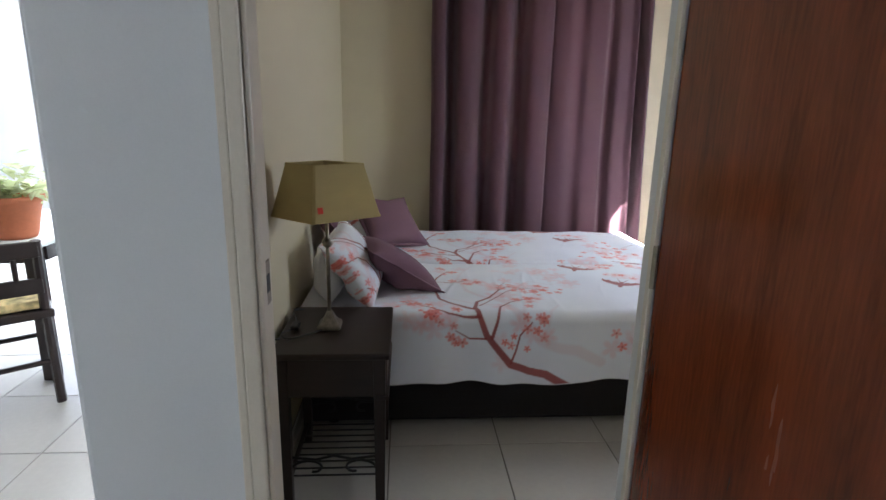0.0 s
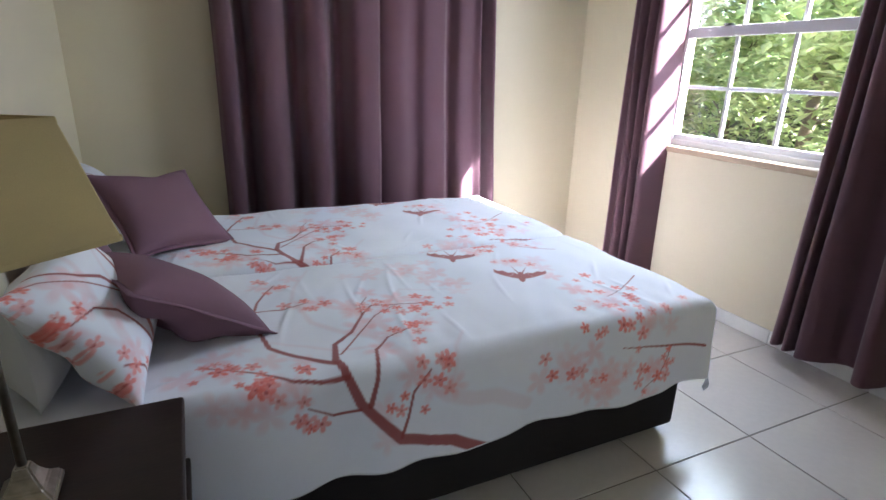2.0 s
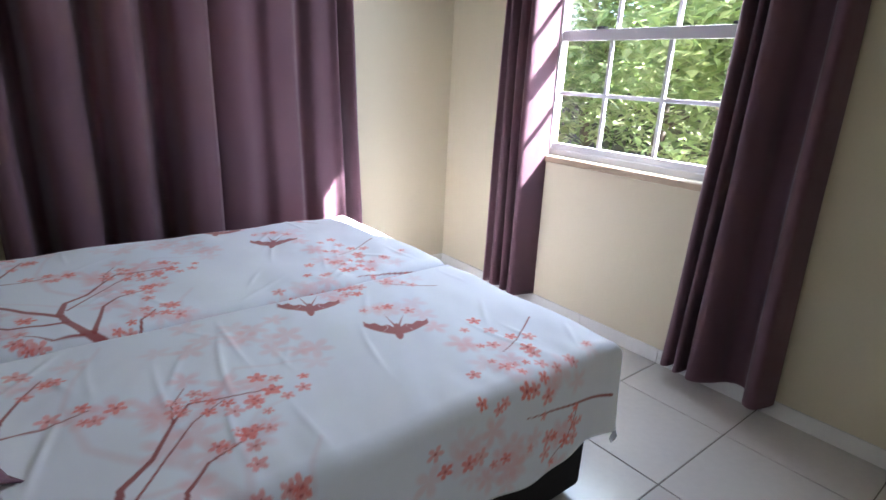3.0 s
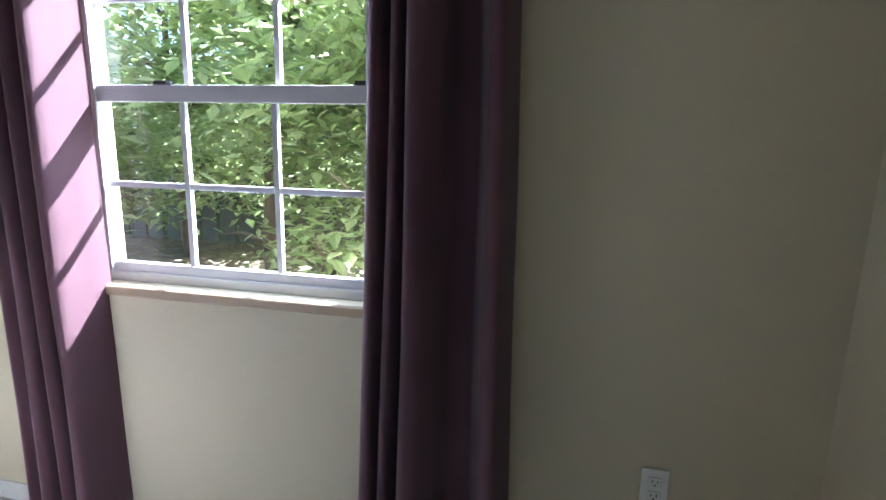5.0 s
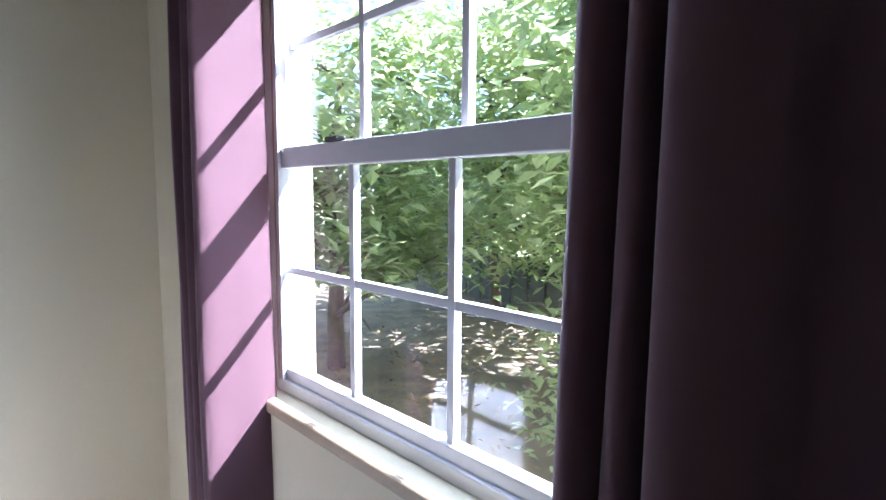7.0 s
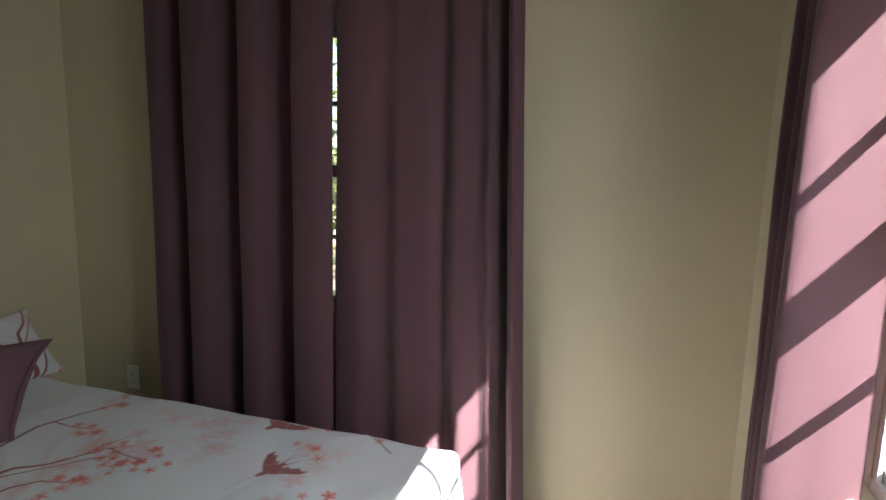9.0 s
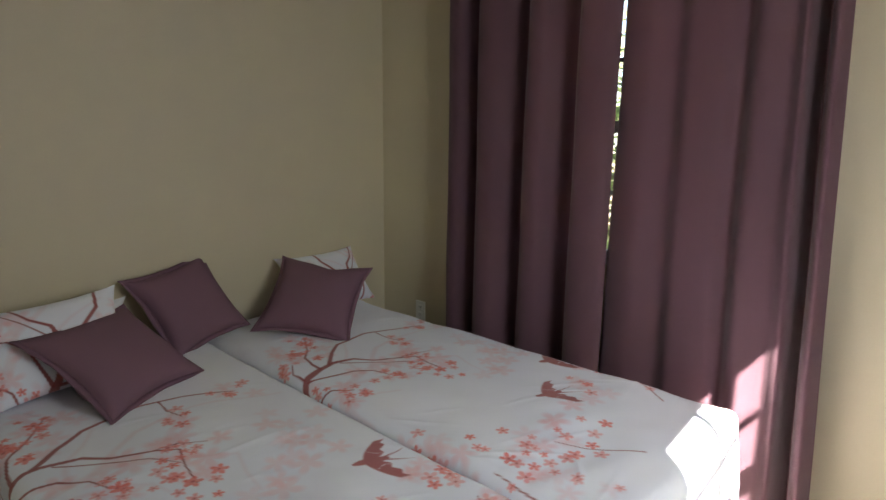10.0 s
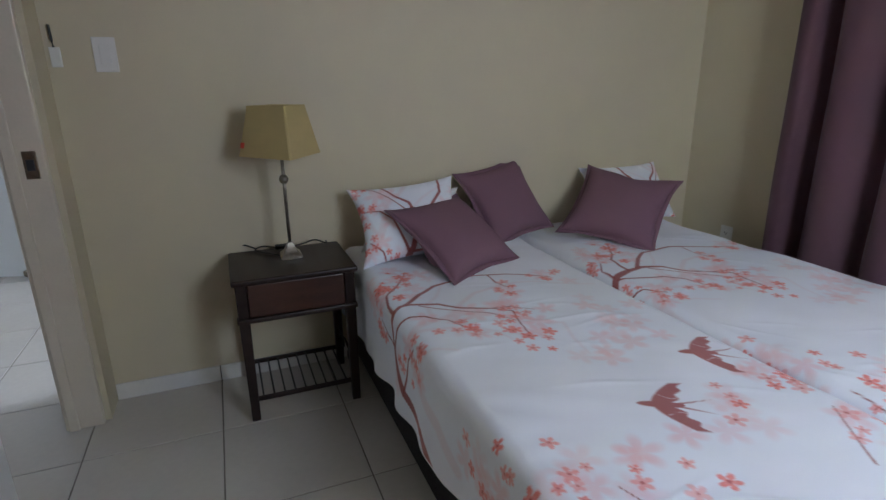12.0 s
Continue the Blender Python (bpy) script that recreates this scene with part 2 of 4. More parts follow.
# hall and dining room shell
bm = box(1.55, 1.7, -1.5, FY - 0.012, 0, H)
structure("wall_hall_east", bm, M_HALL, "white painted hall wall", "wall")
bm = box(-4.6, 1.7, -1.65, -1.5, 0, H)
structure("wall_hall_south", bm, M_HALL, "white painted hall wall", "wall")
bm = box(-4.75, -4.6, -1.65, 6.1, 0, H)
structure("wall_dining_west", bm, M_HALL, "white painted dining room wall", "wall")
bm = box(-4.6, -3.3, 5.95, 6.1, 0, H)
box(-0.75, HX, 5.95, 6.1, 0, H, bm=bm)
box(-3.3, -0.75, 5.95, 6.1, 0, 0.5, bm=bm)
box(-3.3, -0.75, 5.95, 6.1, 2.3, H, bm=bm)
structure("wall_dining_north", bm, M_HALL, "white dining room wall with a wide bright window", "wall")
bm = box(-4.75, WX + 0.3, -1.65, 6.1, H, H + 0.12)
structure("ceiling", bm, M_CEIL, "plain cream painted ceiling", "ceiling")
bm = box(-4.75, WX + 0.18, -1.65, 6.1, -0.12, -0.003)
FLOOR = structure("floor", bm, M_GROUT, "cream ceramic tiled floor with dark grout joints", "floor")


# ---- door ----
def door_frame():
    d = thing("door_frame", "cream painted wooden door frame with moulded casing", "door frame", (JL, FY, 0))
    d["kind"] = "structure"
    o = Vector((JL, FY, 0))

    def loc(bm):
        bm.transform(Matrix.Translation(-o))
        return bm
    # moulded casing on the hall face of the latch side, stepped profile
    bm = box(JL - 0.048, JL - 0.030, FY - 0.03, FY - 0.012, 0, DH + 0.07, 0.004)
    part("casing_outer", loc(bm), M_JAMB, d)
    bm = box(JL - 0.030, JL - 0.014, FY - 0.026, FY - 0.010, 0, DH + 0.05, 0.006)
    part("casing_inner", loc(bm), M_JAMB, d)
    bm = box(JL - 0.030, JL, FY - 0.034, DY - 0.02, 0, DH, 0.004)
    part("jamb", loc(bm), M_JAMB, d)
    bm = box(JL, JL + 0.010, FY - 0.022, FY + 0.012, 0, DH, 0.003)
    part("door_stop", loc(bm), M_JAMB, d)
    bm = box(JR, JR + 0.17, FY + 0.030, FY + 0.085, 0, DH, 0.003)
    part("hinge_jamb", loc(bm), M_STOP, d, "pale grey painted hinge jamb")
    bm = box(JR - 0.006, JR + 0.004, FY + 0.026, FY + 0.044, 0, DH, 0.002)
    part("hinge_bead", loc(bm), M_JAMB, d)
    bm = box(JL - 0.048, JR + 0.05, FY - 0.03, DY - 0.02, DH, DH + 0.05, 0.004)
    part("head", loc(bm), M_JAMB, d)
    # strike plate with its dark latch hole
    sp = part("strike_plate", loc(box(JL - 0.001, JL + 0.003, FY + 0.028, FY + 0.068, 0.935, 1.025, 0.002)), M_STEEL, d, "worn brass strike plate")
    part("latch_hole", loc(box(JL + 0.001, JL + 0.0045, FY + 0.036, FY + 0.058, 0.962, 0.998, 0.001)), M_SLOT, sp)
    return d


def door_leaf():
    d = thing("door_1", "dark red mahogany flush door standing open into the hall", "door", (JR + 0.004, FY + 0.023, 0))
    d["kind"] = "structure"
    bm = box(0.0, 0.042, -0.76, 0, 0.012, DH - 0.01, 0.003)
    part("leaf", bm, M_DOOR, d)
    for z in (0.25, 1.02, 1.8):
        part("hinge", tube([(-0.004, 0.004, z - 0.045), (-0.004, 0.004, z + 0.045)], 0.006), M_STEEL, d)
    hd = part("handle", tube([(-0.002, -0.69, 1.0), (-0.05, -0.69, 1.0), (-0.05, -0.58, 1.0)], 0.009), M_BRONZE, d)
    part("rose", tube([(-0.001, -0.69, 1.0), (-0.012, -0.69, 1.0)], 0.026, 16), M_BRONZE, hd)
    d.rotation_euler = (0, 0, radians(4))
    return d


door_frame()
door_leaf()


# ---- windows ----
def sash_window(name, label, width, height, m):
    """A single-hung window with three by two panes a sash, in its own plane: x along the wall, z up, +y outward."""
    w = thing(name, label, "window")
    w["kind"] = "structure"
    fr = 0.032
    frame_ob = part("window_frame", box(0, fr, 0, 0.075, 0, height, 0.003), M_UPVC, w)
    for x0, x1, z0, z1 in ((width - fr, width, 0, height), (fr, width - fr, height - fr, height), (fr, width - fr, 0, fr)):
        part("frame_bar", box(x0, x1, 0.001, 0.074, z0, z1, 0.003), M_UPVC, frame_ob)
    for x0, x1 in ((fr, fr + 0.036), (width - fr - 0.036, width - fr)):
        track = part("track", box(x0, x1, -0.002, 0.008, fr, height - fr, 0.002), M_UPVC, frame_ob)
        xm = (x0 + x1) / 2
        part("track_groove", box(xm - 0.002, xm + 0.002, -0.004, -0.0018, fr, height - fr), M_SILL, frame_ob)
    half = height * 0.50
    for kind, z0, z1, y0 in (("lower_sash", fr - 0.004, half + 0.022, 0.012), ("upper_sash", half - 0.02, height - fr + 0.004, 0.042)):
        x0, x1 = fr - 0.006, width - fr + 0.006
        st = 0.026
        rail_top = 0.05 if kind == "lower_sash" else 0.03
        rail_bot = 0.034 if kind == "lower_sash" else 0.03
        s = part(kind, box(x0, x0 + st, y0, y0 + 0.026, z0, z1, 0.002), M_UPVC, w)
        part("stile", box(x1 - st, x1, y0, y0 + 0.026, z0, z1, 0.002), M_UPVC, s)
        part("rail", box(x0 + st, x1 - st, y0 - 0.004, y0 + 0.026, z1 - rail_top, z1, 0.003), M_UPVC, s)
        part("rail", box(x0 + st, x1 - st, y0 - 0.002, y0 + 0.026, z0, z0 + rail_bot, 0.003), M_UPVC, s)
        gx0, gx1, gz0, gz1 = x0 + st, x1 - st, z0 + rail_bot, z1 - rail_top
        pw, ph, mw = (gx1 - gx0) / 3, (gz1 - gz0) / 2, 0.009
        for k in (1, 2):
            part("muntin", box(gx0 + k * pw - mw, gx0 + k * pw + mw, y0 + 0.004, y0 + 0.022, gz0, gz1, 0.002), M_UPVC, s)
        for k in range(3):
            part("muntin", box(gx0 + k * pw + (mw if k else 0), gx0 + (k + 1) * pw - (mw if k < 2 else 0), y0 + 0.005, y0 + 0.021, gz0 + ph - mw, gz0 + ph + mw, 0.002), M_UPVC, s)
            for r in range(2):
                g = part("pane", box(gx0 + k * pw + (mw if k else 0), gx0 + (k + 1) * pw - (mw if k < 2 else 0), y0 + 0.012, y0 + 0.015, gz0 + r * ph + (mw if r else 0), gz0 + (r + 1) * ph - (0 if r else mw)), M_GLASS, s)
                g.visible_shadow = False
        if kind == "lower_sash":
            for x in (width * 0.29, width * 0.92):
                part("sash_latch", box(x - 0.022, x + 0.022, y0 - 0.008, y0 + 0.02, z1, z1 + 0.012, 0.003), M_SLOT, s, "small black sash latch")
    w.matrix_basis = m
    return w


# window wall: its x runs along -y so that +y points outward (+x)
sash_window("window_1", "white aluminium sash window with grid panes, leaves outside", WY1 - WY0, WZ1 - WZ0, Matrix.Translation((WX + 0.047, WY1, WZ0)) @ pose(0, 0, 0, 0, 0, -90))
sash_window("window_2", "white aluminium sash window behind drawn mauve curtains", BX1 - BX0, WZ1 - WZ0, Matrix.Translation((BX0, BY + 0.047, WZ0)))
bm = box(WX - 0.010, WX + 0.048, WY0 - 0.0, WY1 + 0.0, WZ0 - 0.035, WZ0 - 0.001, 0.008, 3)
structure("window_sill_1", bm, M_SILL, "worn cream painted sill under the sash window", "window sill")
bm = box(BX0, BX1, BY - 0.02, BY + 0.048, WZ0 - 0.035, WZ0 - 0.001, 0.008, 3)
structure("window_sill_2", bm, M_SILL, "cream painted sill behind the drawn curtains", "window sill")


# ---- curtains ----
def smooth_plan(pts, n):
    """Catmull-Rom through plan points, n samples."""
    P = [Vector(p) for p in pts]
    P = [2 * P[0] - P[1]] + P + [2 * P[-1] - P[-2]]
    out = []
    segs = len(P) - 3
    for i in range(n + 1):
        k = min(i / n * segs, segs - 1e-6)
        j, t = int(k), k - int(k)
        a, b, c, d = P[j:j + 4]
        out.append(0.5 * ((2 * b) + (c - a) * t + (2 * a - 5 * b + 4 * c - d) * t * t + (3 * b - a - 3 * c + d) * t ** 3))
    return out


def curtain(name, label, plan, z_top, z_bottom, spread, seed, shift=(0, 0)):
    """A hanging cloth whose plan at the rod is given; it spreads towards the hem."""
    nu, nv = max(90, 14 * len(plan)), 64
    line = smooth_plan(plan, nu)
    cx = sum((p for p in line), Vector((0, 0))) / len(line)
    along = (line[-1] - line[0]).normalized()
    c = thing(name, label, "curtain", (cx.x, cx.y, z_top), "mauve curtains")
    bm = bmesh.new()
    grid = []
    for j in range(nv + 1):
        v = j / nv
        z = -(z_top - z_bottom) * v
        row = []
        for i, p in enumerate(line):
            q = p - cx
            s = q.dot(along)
            off = q - along * s
            k = 1 + (spread - 1) * v ** 1.4
            sway = 0.010 * noise.noise((i / nu * 4, v * 2.2, seed)) + 0.006 * noise.noise((i / nu * 11, v * 4, seed + 7))
            w = along * (s * k + 0.008 * noise.noise((i / nu * 5, v * 3, seed + 3))) + off * (1.05 + 0.25 * v) + Vector(shift) * v
            w += Vector((-along.y, along.x)) * sway
            dz = 0.010 * noise.noise((i / nu * 6, 0, seed)) if j == nv else 0
            row.append(bm.verts.new((w.x, w.y, z + dz)))
        grid.append(row)
    for j in range(nv):
        for i in range(nu):
            bm.faces.new((grid[j][i], grid[j][i + 1], grid[j + 1][i + 1], grid[j + 1][i]))
    bmesh.ops.solidify(bm, geom=bm.faces[:], thickness=0.0025)
    cloth = part("cloth", bm, M_CURTAIN, c, "", True)
    return c


CZ = 2.28
curtain("curtain", "mauve blackout curtain drawn across the back window",
        [(0.335, 4.345), (0.360, 4.305), (0.420, 4.310), (0.452, 4.400), (0.485, 4.412), (0.522, 4.315), (0.600, 4.298), (0.660, 4.335), (0.700, 4.400), (0.730, 4.402), (0.770, 4.315), (0.850, 4.302), (0.900, 4.360), (0.940, 4.412), (0.970, 4.405), (1.010, 4.315), (1.080, 4.298), (1.140, 4.312), (1.166, 4.335)], CZ, 0.07, 1.01, 3)
curtain("curtain", "mauve blackout curtain drawn, sunlit streak at its foot",
        [(1.148, 4.405), (1.180, 4.350), (1.270, 4.325), (1.360, 4.352), (1.420, 4.325), (1.520, 4.338), (1.570, 4.366), (1.620, 4.325), (1.700, 4.332), (1.745, 4.312), (1.772, 4.400), (1.788, 4.418), (1.800, 4.330), (1.822, 4.302), (1.850, 4.340)], CZ, 0.07, 1.15, 8, (0.05, 0))
curtain("curtain", "mauve curtain pulled aside, crossed by sunlight and bar shadows",
        [(2.64, 3.662), (2.575, 3.680), (2.508, 3.702), (2.515, 3.735), (2.585, 3.752), (2.590, 3.763), (2.528, 3.772), (2.516, 3.792), (2.588, 3.810), (2.588, 3.822), (2.528, 3.836), (2.513, 3.858), (2.560, 3.900), (2.530, 3.925), (2.575, 3.955)], CZ, 0.07, 1.22, 5)
curtain("curtain", "mauve curtain gathered in deep shaded folds beside the window",
        [(2.658, 2.720), (2.588, 2.723), (2.538, 2.713), (2.533, 2.688), (2.593, 2.676), (2.588, 2.666), (2.528, 2.663), (2.523, 2.643), (2.588, 2.631), (2.568, 2.620), (2.513, 2.613), (2.513, 2.583), (2.558, 2.548), (2.603, 2.523), (2.610, 2.473), (2.568, 2.453), (2.523, 2.438), (2.518, 2.408), (2.568, 2.388), (2.598, 2.378)], CZ, 0.065, 1.32, 12, (0, 0.025))
for nm, p0, p1, lb in (("curtain_rod", (0.1, 4.35, CZ + 0.012), (2.15, 4.35, CZ + 0.012), "slim white curtain rod over the back window"), ("curtain_rod", (2.568, 2.2, CZ + 0.012), (2.568, 4.1, CZ + 0.012), "slim white curtain rod over the sash window")):
    rod = thing(nm, lb, "curtain rod")
    part("bar", tube([p0, p1], 0.011, 10), M_UPVC, rod)
    wall_dir = Vector((0, BY - 4.35, 0)) if p0[1] == p1[1] else Vector((WX - 2.568, 0, 0))
    for p in (p0, p1):
        part("bracket", tube([p, Vector(p) + wall_dir], 0.007, 8), M_UPVC, rod)


# ---- beds ----
TOPZ, HEAD, FOOT = 0.528, -0.27, 1.725
NEAR, GAP, FAR = 2.505, 3.325, 4.18

BRANCHES = [
    [(0.86, 2.20, 0.026), (0.75, 2.265, 0.028), (0.68, 2.275, 0.026), (0.60, 2.305, 0.025), (0.54, 2.375, 0.023), (0.495, 2.43, 0.021), (0.465, 2.51, 0.018), (0.452, 2.575, 0.015), (0.472, 2.665, 0.011), (0.532, 2.715, 0.008), (0.587, 2.80, 0.006), (0.631, 2.855, 0.005), (0.721, 2.83, 0.004), (0.81, 2.82, 0.003)],
    [(0.45, 2.56, 0.014), (0.37, 2.635, 0.012), (0.31, 2.71, 0.011), (0.285, 2.88, 0.008), (0.315, 3.0, 0.006), (0.35, 3.08, 0.005), (0.385, 3.147, 0.003)],
    [(0.465, 2.508, 0.012), (0.405, 2.511, 0.009), (0.336, 2.529, 0.007), (0.273, 2.585, 0.006), (0.207, 2.625, 0.004), (0.151, 2.657, 0.003)],
    [(0.518, 2.42, 0.012), (0.539, 2.495, 0.009), (0.561, 2.586, 0.007), (0.611, 2.642, 0.005), (0.68, 2.66, 0.003)],
    [(0.60, 2.31, 0.009), (0.62, 2.365, 0.007), (0.635, 2.433, 0.006), (0.683, 2.489, 0.004)],
    [(0.493, 2.415, 0.008), (0.425, 2.414, 0.005), (0.366, 2.452, 0.003)],
    [(0.30, 2.93, 0.005), (0.38, 2.925, 0.004), (0.456, 2.936, 0.003)],
    [(0.587, 2.80, 0.004), (0.60, 2.87, 0.003), (0.64, 2.93, 0.002)],
    [(0.472, 2.60, 0.005), (0.55, 2.70, 0.004), (0.62, 2.78, 0.003), (0.70, 2.83, 0.002)],
    [(1.70, 2.35, 0.008), (1.55, 2.385, 0.006), (1.434, 2.405, 0.004), (1.33, 2.42, 0.002)],
    [(1.54, 2.38, 0.004), (1.53, 2.341, 0.003), (1.502, 2.29, 0.003), (1.435, 2.251, 0.002)],
    [(1.60, 2.76, 0.004), (1.46, 2.68, 0.003), (1.38, 2.65, 0.002)],
    [(1.52, 3.13, 0.004), (1.43, 3.20, 0.003), (1.36, 3.25, 0.002)],
]
CLUSTERS = [(0.75, 2.805, 7), (0.63, 2.88, 6), (0.385, 3.14, 6), (0.456, 2.936, 5), (0.663, 2.655, 6), (0.69, 2.495, 7), (0.18, 2.64, 8), (0.26, 2.58, 8), (0.36, 2.45, 5), (0.34, 2.54, 5), (0.64, 2.40, 4),
            (0.81, 2.83, 5), (0.60, 2.80, 3), (0.70, 2.69, 4), (1.53, 2.34, 5), (1.42, 2.40, 4), (1.334, 2.60, 3), (1.25, 2.47, 4), (1.253, 2.345, 4), (1.41, 2.53, 5), (1.44, 2.25, 4), (1.11, 2.37, 3),
            (1.35, 2.66, 3), (1.38, 2.79, 3), (1.235, 3.26, 6), (1.42, 3.24, 6), (1.44, 2.645, 4), (1.53, 2.53, 4), (1.28, 3.05, 4)]
PALE = [(0.80, 3.12), (0.88, 3.10), (0.72, 3.14), (0.95, 2.95), (1.28, 3.10), (1.20, 3.22), (1.30, 2.35), (1.16, 2.45), (1.22, 2.30), (0.24, 2.50), (0.55, 2.85)]
BIRDS = [(1.065, 3.18, 0.115, -0.36, -0.93), (1.215, 2.915, 0.115, -0.45, -0.89)]


def print_colour(X, V):
    """The cover's print: branches, blossoms and swallows, over cloth coordinates X along the bed and V across it."""
    base = np.empty(X.shape + (3,))
    base[:] = (0.99, 1.0, 1.04)
    rng = np.random.RandomState(7)

    def lay(mask, colour):
        base[:] = base * (1 - mask[..., None]) + np.array(colour) * mask[..., None]

    def stroke(pts, grow=1.0, dx=0.0, dy=0.0, soft=0.0022):
        m = np.zeros(X.shape)
        for (x0, y0, w0), (x1, y1, w1) in zip(pts, pts[1:]):
            x0, x1, y0, y1 = x0 + dx, x1 + dx, y0 + dy, y1 + dy
            ex, ey = x1 - x0, y1 - y0
            t = np.clip(((X - x0) * ex + (V - y0) * ey) / (ex * ex + ey * ey), 0, 1)
            d = np.hypot(X - x0 - t * ex, V - y0 - t * ey)
            w = (w0 + (w1 - w0) * t) * grow * 0.62
            m = np.maximum(m, np.clip((w - d) / soft + 0.5, 0, 1))
        return m

    def flower(x, y, r, turn, edge):
        d = np.hypot(X - x, V - y)
        a = np.arctan2(V - y, X - x) + turn
        R = r * (0.30 + 0.70 * np.abs(np.cos(2.5 * a)) ** 0.9)
        return np.clip((R - d) / edge + 0.5, 0, 1)

    # pale out-of-focus layer
    for b in BRANCHES[:5]:
        lay(stroke(b, 1.3, 0.13, 0.10, 0.012) * 0.22, (0.86, 0.45, 0.45))
    for x, y, n in CLUSTERS:
        for _ in range(max(2, n // 2)):
            p = rng.uniform(-0.09, 0.09, 2)
            lay(flower(x + p[0], y + p[1], rng.uniform(0.03, 0.05), rng.uniform(0, 6), 0.025) * rng.uniform(0.18, 0.4), (1.0, 0.42, 0.42))
    for x, y in PALE:
        for _ in range(4):
            p = rng.normal(0, 0.045, 2)
            lay(flower(x + p[0], y + p[1], rng.uniform(0.03, 0.05), rng.uniform(0, 6), 0.02) * rng.uniform(0.15, 0.3), (1.0, 0.45, 0.42))
    for b in BRANCHES:
        lay(stroke(b) * 0.94, (0.38, 0.065, 0.055))
    for x, y, n in CLUSTERS:
        for _ in range(n):
            p = rng.normal(0, 0.036, 2)
            r = rng.uniform(0.013, 0.027)
            turn = rng.uniform(0, 6)
            lay(flower(x + p[0], y + p[1], r, turn, 0.004) * rng.uniform(0.45, 0.95), (0.97, 0.20, 0.15))
            lay(flower(x + p[0], y + p[1], r * 0.55, turn, 0.008) * 0.35, (1.0, 0.55, 0.5))
            lay(flower(x + p[0], y + p[1], r * 0.22, turn, 0.003) * 0.8, (0.55, 0.05, 0.05))
    for x, y, size, fx, fy in BIRDS:
        f, s = (X - x) * fx + (V - y) * fy, (X - x) * -fy + (V - y) * fx
        f, s = f / size, s / size
        span = np.abs(s)
        body = np.clip((0.115 * np.sqrt(np.clip(1 - ((f - 0.08) / 0.46) ** 2, 0, 1)) - span) / 0.03 + 0.5, 0, 1) * (np.abs(f - 0.08) < 0.46)
        lead, trail = 0.30 - 0.28 * span - 0.50 * span ** 2, -0.20 - 0.42 * span + 0.05 * np.sin(20 * span)
        wing = np.clip((lead - f) / 0.04, 0, 1) * np.clip((f - trail) / 0.04, 0, 1) * np.clip((0.86 - span) / 0.05, 0, 1)
        tail = np.clip((0.045 + 0.05 * (f + 0.3) - np.abs(span - 0.05 - 0.30 * (-f - 0.25))) / 0.03, 0, 1) * (f < -0.2) * (f > -0.95)
        m = np.clip(np.maximum(np.maximum(body, wing), tail), 0, 1)
        lay(m * 0.92, (0.42, 0.065, 0.05))
        gap = np.clip((0.02 - np.abs(np.abs(s) - 0.34 - 0.10 * np.sin(8 * f))) / 0.02, 0, 1) * m
        lay(gap * 0.7, (0.95, 0.85, 0.85))
    return np.clip(base, 0, 1.06)


def tint_mesh(me, colours):
    at = me.color_attributes.new("print", "FLOAT_COLOR", "POINT")
    flat = np.ones((len(me.vertices), 4), np.float32)
    flat[:, :3] = colours.reshape(-1, 3)
    at.data.foreach_set("color", flat.ravel())


def bend(s, length, r):
    """Along a cloth that lies flat for a length and then falls over an edge of radius r: place, drop."""
    s = np.asarray(s)
    a = np.clip((s - (length - r)) / r, 0, math.pi / 2)
    place = np.where(s < length - r, s, length - r + r * np.sin(a))
    drop = np.where(s < length - r, 0, r * (1 - np.cos(a))) + np.maximum(s - (length - r) - r * math.pi / 2, 0)
    return place, drop


